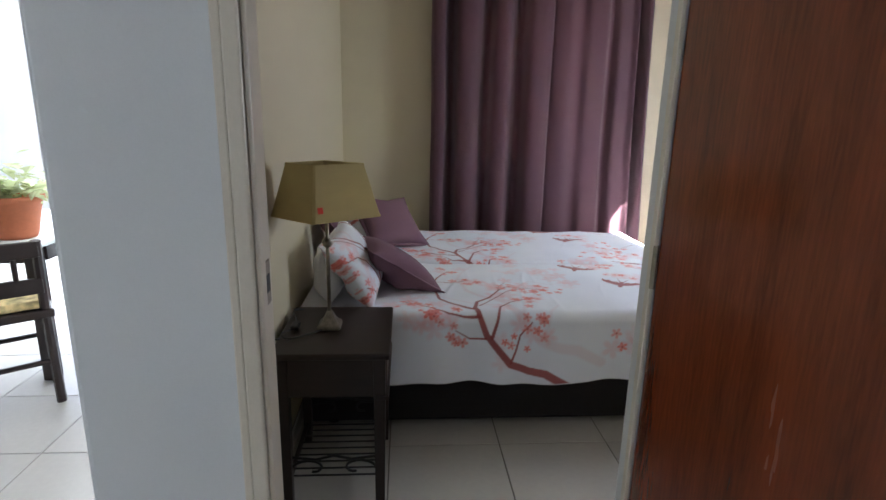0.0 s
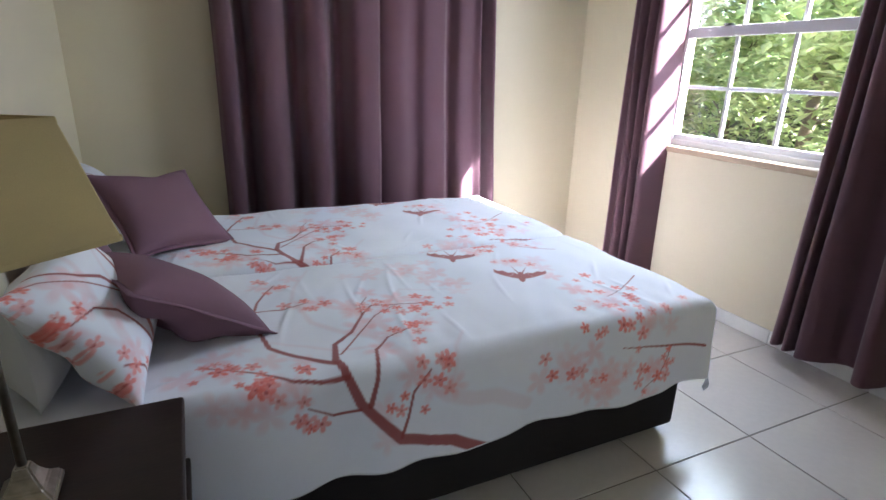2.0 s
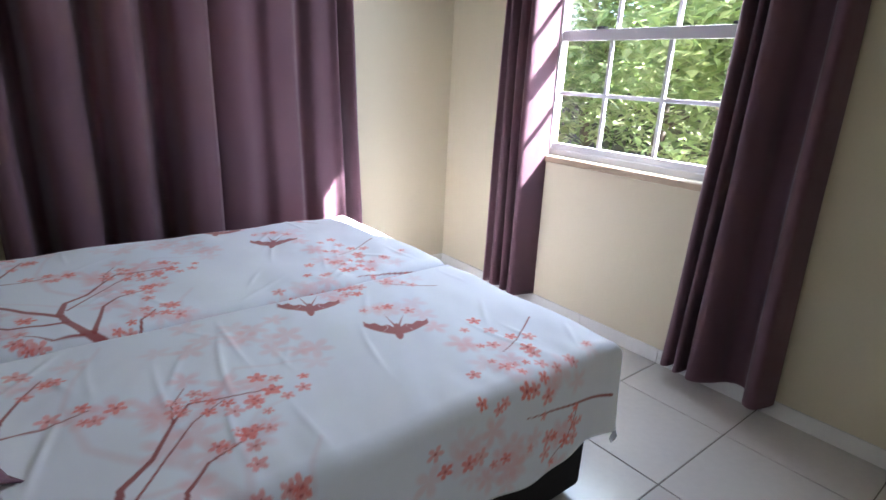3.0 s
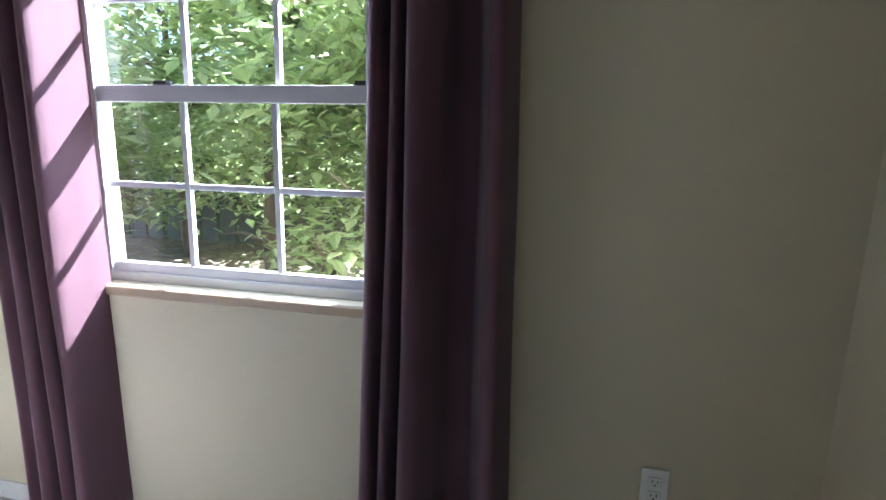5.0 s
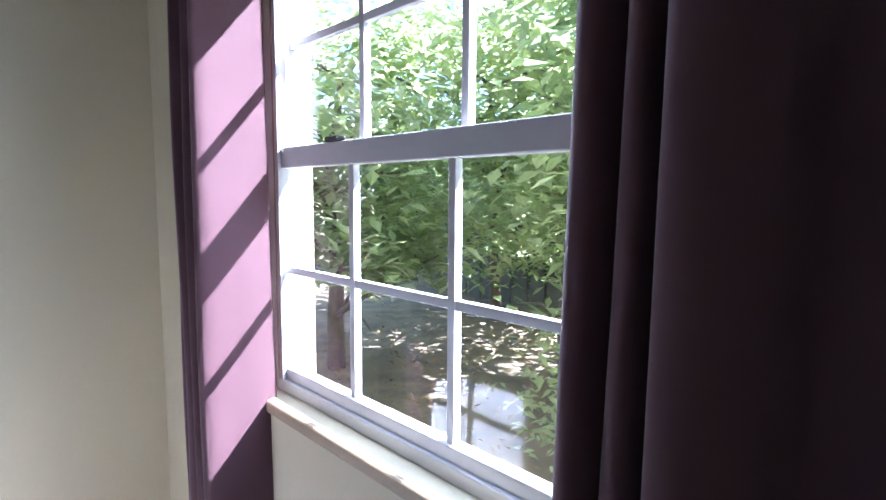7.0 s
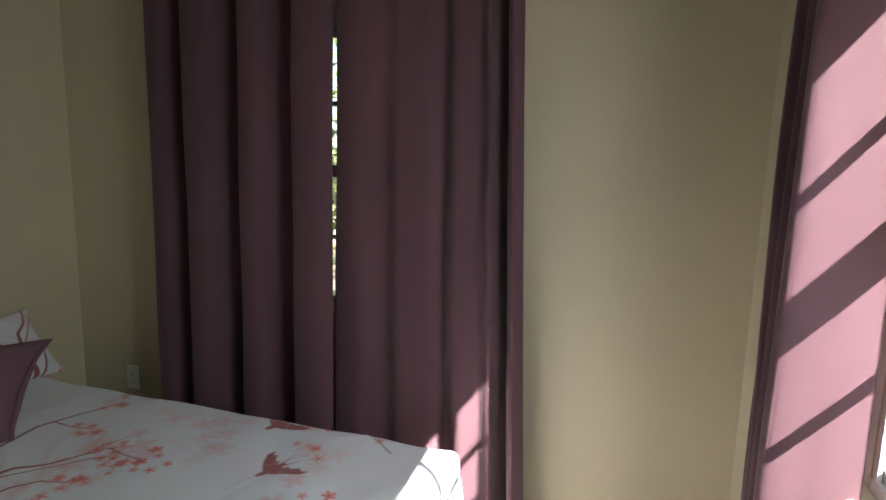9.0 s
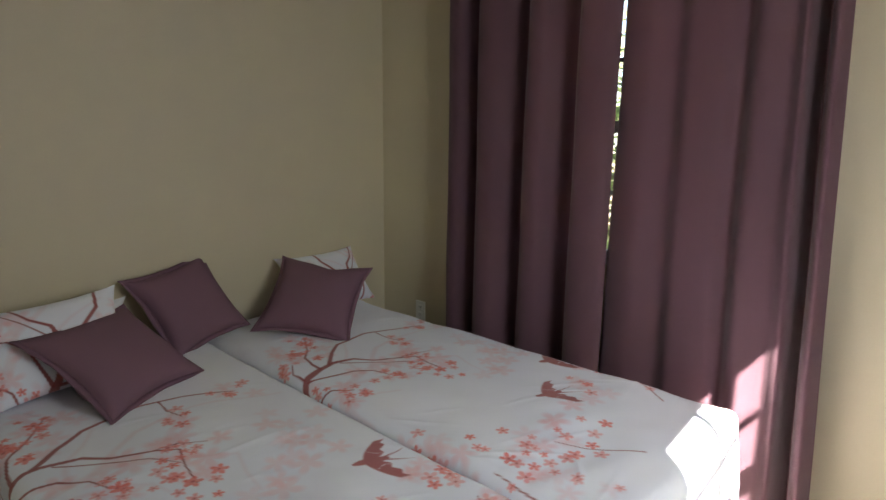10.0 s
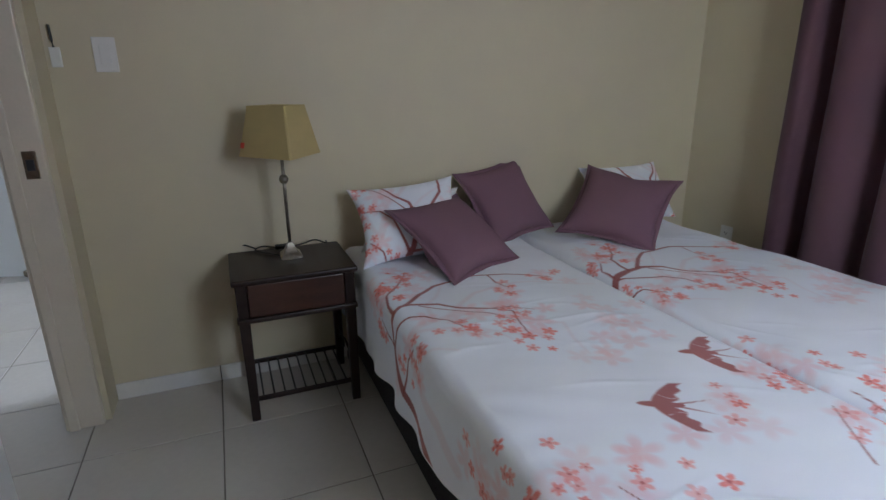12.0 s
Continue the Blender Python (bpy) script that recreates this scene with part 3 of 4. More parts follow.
def cover_mesh(y0, y1, near_drop, far_drop, foot_drop, print_shift, seed):
    step = 0.004
    L, W, r = FOOT - HEAD, y1 - y0, 0.045
    U = np.arange(0, L + foot_drop, step)
    C = np.arange(-near_drop, W + far_drop, step)
    uu, cc = np.meshgrid(U, C, indexing="ij")
    px, du = bend(uu, L, r)
    far = cc > W / 2
    py1, d1 = bend(np.where(far, cc, W / 2), W, r)
    py0, d0 = bend(np.where(far, W / 2, W - cc), W, r)
    py = np.where(far, py1, W - py0)
    dv = np.where(far, d1, d0)
    drop = (du ** 6 + dv ** 6) ** (1 / 6)
    rng = np.random.RandomState(seed)
    z = TOPZ - drop
    # shallow crown, rumples and pulled creases
    wr = np.zeros(uu.shape)
    for _ in range(26):
        kx, ky, ph = rng.normal(0, 9), rng.normal(0, 9), rng.uniform(0, 6.3)
        wr += np.sin(kx * uu + ky * cc + ph) / 26 ** 0.5
    fine = np.zeros(uu.shape)
    for _ in range(14):
        kx, ky, ph = rng.normal(25, 18), rng.normal(-14, 16), rng.uniform(0, 6.3)
        fine += np.sin(kx * uu + ky * cc + ph) / 14 ** 0.5
    flat = np.exp(-drop / 0.03)
    z = z + flat * (0.005 * wr + 0.0016 * fine * (0.5 + 0.5 * wr))
    # short pulled creases, most of them near the long edge
    crease = 0.0022 * np.sin(70 * uu + 6 * np.sin(3.1 * uu + seed)) * np.exp(-((cc - 0.05) / 0.07) ** 2) * (0.5 + 0.5 * np.sin(7 * uu + seed))
    for _ in range(22):
        a0, c0, ang = rng.uniform(0.3, L), rng.uniform(0.04, W), rng.normal(1.2, 0.5)
        p, q = (uu - a0) * np.cos(ang) + (cc - c0) * np.sin(ang), (cc - c0) * np.cos(ang) - (uu - a0) * np.sin(ang)
        crease += rng.uniform(0.0015, 0.004) * np.exp(-(p / rng.uniform(0.05, 0.13)) ** 2 - ((q + 0.4 * p * p) / 0.009) ** 2)
    z = z + flat * crease
    # folds and hem of the hanging cloth
    hang_v, hang_u = np.clip(dv / 0.3, 0, 1.2), np.clip(du / 0.3, 0, 1.2)
    fold = np.sin(17 * uu + 2.0 * np.sin(5 * uu + seed)) + 0.5 * np.sin(31 * uu + seed)
    foldu = np.sin(15 * cc + 1.5 * np.sin(4 * cc + seed))
    side = np.where(far, 1, -1)
    y = y0 + py + side * hang_v * (0.006 + 0.010 * fold)
    x = HEAD + px + hang_u * (0.02 + 0.012 * foldu)
    z = z + np.minimum(hang_v, 1) * 0.009 * np.sin(9 * uu + seed) + np.minimum(hang_u, 1) * 0.012 * np.sin(10 * cc)
    n, m = uu.shape
    verts = np.stack([x, y, z], -1).reshape(-1, 3)
    idx = np.arange(n * m).reshape(n, m)
    faces = np.stack([idx[:-1, :-1], idx[1:, :-1], idx[1:, 1:], idx[:-1, 1:]], -1).reshape(-1, 4)
    me = bpy.data.meshes.new("bed_cover")
    me.vertices.add(len(verts))
    me.vertices.foreach_set("co", verts.astype(np.float32).ravel())
    me.loops.add(faces.size)
    me.loops.foreach_set("vertex_index", faces.astype(np.int32).ravel())
    me.polygons.add(len(faces))
    me.polygons.foreach_set("loop_start", np.arange(0, faces.size, 4, dtype=np.int32))
    me.polygons.foreach_set("loop_total", np.full(len(faces), 4, np.int32))
    me.update(calc_edges=True)
    me.validate()
    me.polygons.foreach_set("use_smooth", [True] * len(me.polygons))
    me.materials.append(M_COVER)
    tint_mesh(me, print_colour(HEAD + uu, y0 + cc - print_shift))
    grid = verts.reshape(n, m, 3)
    return me, [Vector(p) for p in grid[::6, 0]], [Vector(p) for p in grid[-1, ::6]]


def bed(y0, y1, label):
    b = thing("divan_bed", label, "bed", ((HEAD + FOOT) / 2, (y0 + y1) / 2, 0), "pair of single beds")
    o = Vector(b.location)

    def loc(bm):
        bm.transform(Matrix.Translation(-o))
        return bm
    part("divan_base", loc(box(HEAD + 0.02, FOOT - 0.07, y0 + 0.025, y1 - 0.012, 0.032, 0.27, 0.02, 3)), M_BASE, b)
    part("mattress", loc(box(HEAD + 0.01, FOOT - 0.02, y0 + 0.022, y1 - 0.012, 0.272, TOPZ - 0.012, 0.04, 4)), M_SHEET, b, "white mattress under the cover", True)
    for x in (HEAD + 0.12, FOOT - 0.12):
        for y in (y0 + 0.10, y1 - 0.10):
            part("foot", loc(tube([(x, y, 0), (x, y, 0.045)], 0.025, 12)), M_SLOT, b)
    return b


bed(NEAR, GAP, "single divan bed with dark cloth base beside the nightstand")
bed(GAP, FAR, "single divan bed with dark cloth base beside the back window")
for y0, y1, nd, fd, sh, sd, lb in ((NEAR, GAP - 0.009, 0.285, 0.10, 0.0, 2, "white bed cover printed with coral blossom branches and swallows"),
                                   (GAP + 0.009, FAR, 0.10, 0.29, 0.94, 9, "white blossom-print bed cover, its far corner in sunlight")):
    cloth, side_edge, foot_edge = cover_mesh(y0, y1, nd, fd, 0.305, sh, sd)
    ob = thing("bed_cover", lb, "bed cover", (0, 0, 0), "printed bed covers")
    new("cover_cloth", cloth).parent = ob
    part("foot_hem", tube(foot_edge, 0.0022, 6), M_SHEET, ob, "", True)
    if nd > 0.2:
        part("side_hem", tube(side_edge, 0.0022, 6), M_SHEET, ob, "", True)


# ---- pillows and cushions ----
def pillow_mesh(name, w, h, thick, mat, seed, flange=0.0, dent=0.0, tint=None):
    """An inflated square cushion with drawn-out corners; x across, z up, y through; its foot at the origin."""
    n = 44 if tint is None else 120
    g = np.linspace(-1, 1, n)
    a, c = np.meshgrid(g, g, indexing="ij")
    rng = np.random.RandomState(seed)
    prof = np.clip((1 - np.abs(a) ** 2.6) * (1 - np.abs(c) ** 2.6), 0, 1) ** 0.55
    pull = 1 - 0.15 * (1 - np.abs(c) ** 2) * np.abs(a) ** 3
    pull2 = 1 - 0.15 * (1 - np.abs(a) ** 2) * np.abs(c) ** 3
    x, z = a * w / 2 * pull, c * h / 2 * pull2 + h / 2
    wr = np.zeros(a.shape)
    for _ in range(10):
        kx, ky, ph = rng.normal(0, 4.5), rng.normal(0, 4.5), rng.uniform(0, 6.3)
        wr += np.sin(kx * a + ky * c + ph) / 10 ** 0.5
    z = z - dent * np.exp(-((a - 0.15) ** 2) / 0.10) * np.clip(c, 0, 1) ** 2
    verts, faces = [], []
    for sgn in (1, -1):
        y = sgn * (thick / 2 * prof * (1 + 0.10 * wr)) + 0.006 * wr * prof
        verts.append(np.stack([x, y, z], -1).reshape(-1, 3))
    idx = np.arange(n * n).reshape(n, n)
    f = np.stack([idx[:-1, :-1], idx[1:, :-1], idx[1:, 1:], idx[:-1, 1:]], -1).reshape(-1, 4)
    faces = np.concatenate([f, f[:, ::-1] + n * n])
    bm = bmesh.new()
    vs = [bm.verts.new(v) for v in np.concatenate(verts)]
    for q in faces:
        bm.faces.new([vs[k] for k in q])
    me_bm = bm
    bm.verts.index_update()
    me = mesh_of(name, me_bm, mat, True)
    if tint is not None:
        col = print_colour(tint[0] + x * tint[2], tint[1] + (z - h / 2) * tint[3])
        tint_mesh(me, np.concatenate([col.reshape(-1, 3)] * 2))
    rim = []
    for k in range(n):
        rim.append((k, 0))
    for k in range(1, n):
        rim.append((n - 1, k))
    for k in range(n - 2, -1, -1):
        rim.append((k, n - 1))
    for k in range(n - 2, 0, -1):
        rim.append((0, k))
    loop = [Vector((x[i, j], 0, z[i, j])) for i, j in rim]
    return me, loop


def cushion(label, w, h, thick, m, seed, category="cushion", mat=None, tint=None, piping=True, group="plum cushions", dent=0.0):
    name = "cushion" if category == "cushion" else "pillow"
    me, loop = pillow_mesh("cushion_body", w, h, thick, mat or M_CUSHION, seed, tint=tint, dent=dent)
    t = thing(name, label, category, group=group)
    body = new("cushion_body" if name == "cushion" else "pillow_case", me)
    body.parent = t
    if piping:
        mid = Vector((0, 0, h / 2))
        bm = bmesh.new()
        rings = []
        for i, p in enumerate(loop):
            out, wob = (p - mid).normalized(), 0.0013 * math.sin(i * 0.21 + seed) + 0.0007 * math.sin(i * 0.47)
            rings.append([bm.verts.new(mid + (p - mid) * 0.985 + Vector((0, y, 0)) if q == 0 else p + out * (0.019 + wob) + Vector((0, y + wob * 1.6, 0))) for q, y in ((0, 0.004), (1, 0.0022), (1, -0.0022), (0, -0.004))])
        for a, b in zip(rings, rings[1:] + rings[:1]):
            for q in range(4):
                bm.faces.new((a[q], b[q], b[(q + 1) % 4], a[(q + 1) % 4]))
        bmesh.ops.recalc_face_normals(bm, faces=bm.faces)
        part("flange", bm, mat or M_CUSHION, t, "", True)
        part("seam_piping", tube([mid + (p - mid) * 1.004 for p in loop + loop[:1]], 0.0036, 6), mat or M_CUSHION, t, "", True)
    t.matrix_basis = m
    return t


def leaning(foot, edge, lean, roll=0.0):
    """Stands a cushion with its lower edge's middle at foot, along edge (plan), its face turned to the edge's right, leaning back by degrees."""
    e = Vector((edge[0], edge[1], 0)).normalized()
    nh = Vector((e.y, -e.x, 0))
    up = (Vector((0, 0, 1)) * math.cos(radians(lean)) - nh * math.sin(radians(lean))).normalized()
    back = up.cross(e)
    m = Matrix(((e.x, back.x, up.x, foot[0]), (e.y, back.y, up.y, foot[1]), (e.z, back.z, up.z, foot[2]), (0, 0, 0, 1)))
    return m @ pose(0, 0, 0, 0, roll, 0)


Z0 = TOPZ + 0.012
cushion("plump blossom-print pillow standing against the wall by the lamp", 0.46, 0.35, 0.14, leaning((0.045, 2.755, Z0), (0.06, 0.50), 36, -5), 21, "pillow", M_COVER, (0.47, 2.60, -1.15, 1.3), False, "printed pillows")
cushion("blossom-print pillow standing against the wall by the window", 0.50, 0.33, 0.15, leaning((-0.08, 3.975, Z0), (-0.02, 0.52), 36), 22, "pillow", M_COVER, (0.36, 2.62, 1.1, 1.2), False, "printed pillows")
# extra pillow, added in place of the printed pillow's own plain underside
cushion("added white pillow standing in for the printed pillow's plain back", 0.46, 0.24, 0.13, leaning((-0.150, 2.791, Z0), (0.0, 0.5), 6), 23, "pillow", M_SHEET, None, False, "printed pillows")
cushion("plum cotton cushion leaning on the printed pillow", 0.40, 0.40, 0.15, leaning((0.245, 2.965, Z0 - 0.012), (-0.164, 0.335), 57, 0), 31)
cushion("plum cotton cushion standing between the two beds", 0.375, 0.375, 0.13, leaning((-0.075, 3.305, Z0 + 0.002), (-0.063, 0.326), 35, -9), 32)
cushion("plum cotton cushion propped on the bed by the window", 0.42, 0.40, 0.14, leaning((0.135, 3.59, Z0 + 0.004), (0.287, 0.263), 50, 9), 33, dent=0.02)


# ---- nightstand ----
def nightstand():
    x0, x1, y0, y1, h = -0.268, 0.112, 2.04, 2.486, 0.57
    o = Vector(((x0 + x1) / 2, (y0 + y1) / 2, 0))
    t = thing("nightstand", "dark walnut-stained nightstand with one drawer and iron rack shelf", "nightstand", o)

    def loc(bm):
        bm.transform(Matrix.Translation(-o))
        return bm
    part("tabletop", loc(box(x0, x1, y0, y1, h - 0.022, h, 0.007, 3)), M_DARK, t)
    for x in (x0 + 0.035, x1 - 0.035):
        for y in (y0 + 0.03, y1 - 0.03):
            bm = box(x - 0.02, x + 0.02, y - 0.02, y + 0.02, 0.0, h - 0.022, 0.004)
            for v in bm.verts:
                k = 1 - 0.22 * max(0, (0.45 - v.co.z) / 0.45)
                v.co.x, v.co.y = x + (v.co.x - x) * k, y + (v.co.y - y) * k
            part("leg", loc(bm), M_DARK, t)
    part("side_panel", loc(box(x0 + 0.05, x1 - 0.05, y0 + 0.014, y0 + 0.03, h - 0.155, h - 0.022, 0.002)), M_DARK, t)
    part("side_panel", loc(box(x0 + 0.05, x1 - 0.05, y1 - 0.03, y1 - 0.014, h - 0.155, h - 0.022, 0.002)), M_DARK, t)
    part("back_panel", loc(box(x0 + 0.02, x0 + 0.034, y0 + 0.045, y1 - 0.045, h - 0.155, h - 0.022, 0.002)), M_DARK, t)
    part("bottom_panel", loc(box(x0 + 0.05, x1 - 0.05, y0 + 0.03, y1 - 0.03, h - 0.155, h - 0.143)), M_DARK, t)
    part("front_rail", loc(box(x1 - 0.05, x1 - 0.004, y0 + 0.006, y1 - 0.006, h - 0.166, h - 0.148, 0.004)), M_DARK, t)
    d = part("drawer_front", loc(box(x1 - 0.03, x1 - 0.012, y0 + 0.052, y1 - 0.052, h - 0.146, h - 0.024, 0.004)), M_DRAWER, t, "mahogany drawer front")
    # iron rack shelf: two rails and cross bars
    z = 0.085
    for x in (x0 + 0.035, x1 - 0.035):
        part("rack_rail", loc(box(x - 0.008, x + 0.008, y0 + 0.045, y1 - 0.045, z - 0.008, z + 0.008, 0.003)), M_DARK, t)
    for k in range(9):
        y = y0 + 0.065 + k * (y1 - y0 - 0.13) / 8
        part("rack_bar", loc(tube([(x0 + 0.035, y, z + 0.004), (x1 - 0.035, y, z + 0.004)], 0.0035, 8)), M_IRON, t)
    # wrought scrolls under the sides
    for y in (y0 + 0.03, y1 - 0.03):
        for s in (-1, 1):
            cx = (x0 + x1) / 2 + s * 0.075
            pts = [(cx + s * (0.068 - 0.011 * a) * math.cos(a * 0.95), y, z + 0.055 + (0.040 - 0.006 * a) * math.sin(a * 0.95)) for a in [k * 0.33 for k in range(16)]]
            part("scroll", loc(tube(pts, 0.0045, 6)), M_IRON, t, "", True)
        part("scroll_bar", loc(tube([(x0 + 0.05, y, z + 0.10), (o.x - 0.06, y, z + 0.09), (o.x, y, z + 0.105), (o.x + 0.06, y, z + 0.09), (x1 - 0.05, y, z + 0.10)], 0.0045, 6)), M_IRON, t, "", True)
    return t


nightstand()


# ---- lamp ----
def table_lamp():
    X, Y, Z = -0.107, 2.272, 0.571
    t = thing("table_lamp", "table lamp with ochre fabric shade on a thin nickel stem", "lamp", (X, Y, Z))
    bm = bmesh.new()
    ring = []
    for hw, z in ((0.040, 0.0), (0.040, 0.014), (0.026, 0.026), (0.015, 0.046), (0.010, 0.062)):
        ring.append([bm.verts.new((sx * hw, sy * hw, z)) for sx, sy in ((-1, -1), (1, -1), (1, 1), (-1, 1))])
    for a, b in zip(ring, ring[1:]):
        for k in range(4):
            bm.faces.new((a[k], a[(k + 1) % 4], b[(k + 1) % 4], b[k]))
    bm.faces.new(ring[0][::-1]), bm.faces.new(ring[-1])
    bmesh.ops.bevel(bm, geom=bm.edges[:], offset=0.003, segments=2, affect="EDGES")
    part("base", bm, M_BRONZE, t)
    part("stem", tube([(0, 0, 0.05), (0, 0, 0.47)], 0.0065, 12), M_BRONZE, t, "", True)
    part("knob", lathe([(0.006, 0.290), (0.014, 0.296), (0.0185, 0.308), (0.014, 0.320), (0.006, 0.326)], 0, 0, 16), M_BRONZE, t, "", True)
    part("bulb_holder", tube([(0, 0, 0.44), (0, 0, 0.50)], 0.018, 14), M_SLOT, t, "", True)

    def frustum(k0, k1, z0, z1):
        """A four-sided tapered shell, wider across than deep; its corners lie on the axes."""
        b = bmesh.new()
        rings = []
        for k in range(7):
            f = k / 6
            w, d = 0.185 * (k0 + (k1 - k0) * f), 0.150 * (k0 + (k1 - k0) * f)
            cs = [Vector((w, 0.012)), Vector((-0.02, d)), Vector((-w, -0.012)), Vector((-0.02, -d))]
            r = []
            for i, c in enumerate(cs):
                for q, other in ((0.03, cs[i - 1]), (0.03, cs[(i + 1) % 4])):
                    p = c + (other - c) * q
                    r.append(b.verts.new((p.x, p.y, z0 + (z1 - z0) * f)))
            rings.append(r)
        for a, c in zip(rings, rings[1:]):
            for k in range(8):
                b.faces.new((a[k], a[(k + 1) % 8], c[(k + 1) % 8], c[k]))
        bmesh.ops.recalc_face_normals(b, faces=b.faces)
        bmesh.ops.solidify(b, geom=b.faces[:], thickness=0.003)
        return b
    sh = part("shade", frustum(1.0, 0.70, 0.402, 0.575), M_SHADE, t, "ochre linen shade")
    part("trim", frustum(1.012, 1.004, 0.399, 0.407), M_SHADE, sh)
    part("trim", frustum(0.714, 0.706, 0.570, 0.578), M_SHADE, sh)
    for a in (0, 90):
        part("spider", tube([(-0.085 * math.cos(radians(a)), -0.085 * math.sin(radians(a)), 0.562), (0.085 * math.cos(radians(a)), 0.085 * math.sin(radians(a)), 0.562)], 0.002, 6), M_BRONZE, sh)
    st = part("price_sticker", box(-0.009, 0.009, -0.0012, 0.0006, -0.010, 0.010), M_RED, sh, "small red sticker")
    st.matrix_basis = Matrix.Translation((0.0, -0.1325, 0.440)) @ pose(0, 0, 0, -14, 0, 38)
    return t


table_lamp()
cord = thing("lamp_cord", "black lamp cord looped on the nightstand top", "cord", (-0.215, 2.247, 0.575))
cp = smooth_plan([(-0.077, 2.257, 0.575), (-0.122, 2.207, 0.577), (-0.192, 2.147, 0.580), (-0.222, 2.177, 0.585), (-0.192, 2.247, 0.580), (-0.202, 2.327, 0.582), (-0.222, 2.387, 0.589), (-0.192, 2.427, 0.580), (-0.232, 2.437, 0.577)], 70)
part("wire", tube([p - Vector((-0.182, 2.247, 0.575)) for p in cp], 0.003, 6), M_CORD, cord, "", True)
part("inline_switch", box(-0.022, 0.006, -0.025, 0.03, 0.002, 0.018, 0.005), M_CORD, cord)
cp = smooth_plan([(-0.222, 2.147, 0.580), (-0.267, 2.097, 0.585), (-0.274, 2.047, 0.525), (-0.277, 2.027, 0.375), (-0.279, 2.047, 0.225)], 40)
part("wire_drop", tube([p - Vector((-0.182, 2.247, 0.575)) for p in cp], 0.003, 6), M_CORD, cord, "", True)


# ---- wall fittings ----
def plate(name, label, category, m, slots):
    t = thing(name, label, category)
    part("cover_plate", box(-0.036, 0.036, -0.006, 0, -0.058, 0.058, 0.0025), M_WHITE, t)
    if slots:
        for z in (-0.021, 0.021):
            s = part("socket", box(-0.017, 0.017, -0.008, -0.004, z - 0.014, z + 0.014, 0.003), M_WHITE, t)
            for x in (-0.007, 0.007):
                part("slot", box(x - 0.0012, x + 0.0012, -0.0086, -0.0075, z - 0.003, z + 0.006), M_SLOT, s)
            part("earth_slot", box(-0.0022, 0.0022, -0.0086, -0.0075, z - 0.011, z - 0.0065), M_SLOT, s)
    else:
        part("rocker", box(-0.017, 0.017, -0.010, -0.004, -0.033, 0.033, 0.003), M_WHITE, t)
    t.matrix_basis = m
    return t


plate("power_outlet", "white twin power outlet on the cream window wall", "power outlet", Matrix.Translation((WX - 0.0005, 1.956, 0.415)) @ pose(0, 0, 0, 0, 0, -90), True)
plate("power_outlet", "white power outlet low on the cream back wall", "power outlet", Matrix.Translation((0.012, BY - 0.0005, 0.43)), True)
plate("light_switch", "white rocker light switch on the cream head wall", "light switch", Matrix.Translation((HX + 0.0005, 1.732, 1.327)) @ pose(0, 0, 0, 0, 0, 90), False)
hook = thing("wall_hook", "small white wall hook with a dark key hanging", "hook", (HX, 1.585, 1.32))
part("hook_plate", box(0, 0.012, -0.016, 0.016, -0.035, 0.03, 0.003), M_WHITE, hook)
part("hook_pin", tube([(0.01, 0, 0.03), (0.02, 0, 0.05), (0.012, -0.003, 0.10)], 0.004, 6), M_SLOT, hook)


# ---- hall and dining room things ----
def dining_chair(label, m, seat_mat):
    t = thing("dining_chair", label, "chair", group="dark dining chairs")
    for x, y in ((-0.19, -0.19), (0.19, -0.19)):
        part("leg", tube([(x, y, 0), (x * 0.95, y * 0.95, 0.42)], 0.019, 8, taper=0.022), M_DARK, t)
    for x in (-0.19, 0.19):
        part("back_post", tube([(x, 0.21, 0), (x * 0.97, 0.19, 0.44), (x * 0.97, 0.235, 0.76)], 0.020, 8), M_DARK, t)
    part("seat_frame", box(-0.215, 0.215, -0.215, 0.215, 0.405, 0.445, 0.008), M_DARK, t)
    part("seat", box(-0.205, 0.205, -0.205, 0.195, 0.446, 0.485, 0.018, 3), seat_mat, t, "floral seat cushion")
    for z in (0.56, 0.725):
        part("back_rail", box(-0.19, 0.19, 0.195 + (z - 0.44) * 0.125, 0.218 + (z - 0.44) * 0.125, z - 0.035, z + 0.035, 0.006), M_DARK, t)
    for x in (-0.10, 0.0, 0.10):
        part("slat", tube([(x, 0.212, 0.56), (x, 0.238, 0.72)], 0.011, 6), M_DARK, t)
    for y in (-0.19, 0.2):
        part("stretcher", tube([(-0.19, y, 0.2), (0.19, y, 0.2)], 0.012, 6), M_DARK, t)
    for x in (-0.19, 0.19):
        part("stretcher", tube([(x, -0.19, 0.24), (x, 0.2, 0.24)], 0.012, 6), M_DARK, t)
    t.matrix_basis = m
    return t


dining_chair("dark wooden dining chair with an orange floral seat", Matrix.Translation((-1.686, 2.856, 0)) @ pose(0, 0, 0, 0, 0, -143), M_FLORAL)
dining_chair("dark wooden dining chair with a teal floral seat", Matrix.Translation((-1.30, 3.28, 0)) @ pose(0, 0, 0, 0, 0, -60), M_TEAL)
table = thing("dining_table", "dining table with dark legs and a pale top by the window", "table", (-2.15, 3.40, 0))
part("tabletop", box(-0.65, 0.65, -0.45, 0.45, 0.68, 0.705, 0.008), M_CLOTH, table)
for x in (-0.57, 0.57):
    for y in (-0.37, 0.37):
        part("leg", box(x - 0.03, x + 0.03, y - 0.03, y + 0.03, 0, 0.68, 0.004), M_DARK, table)
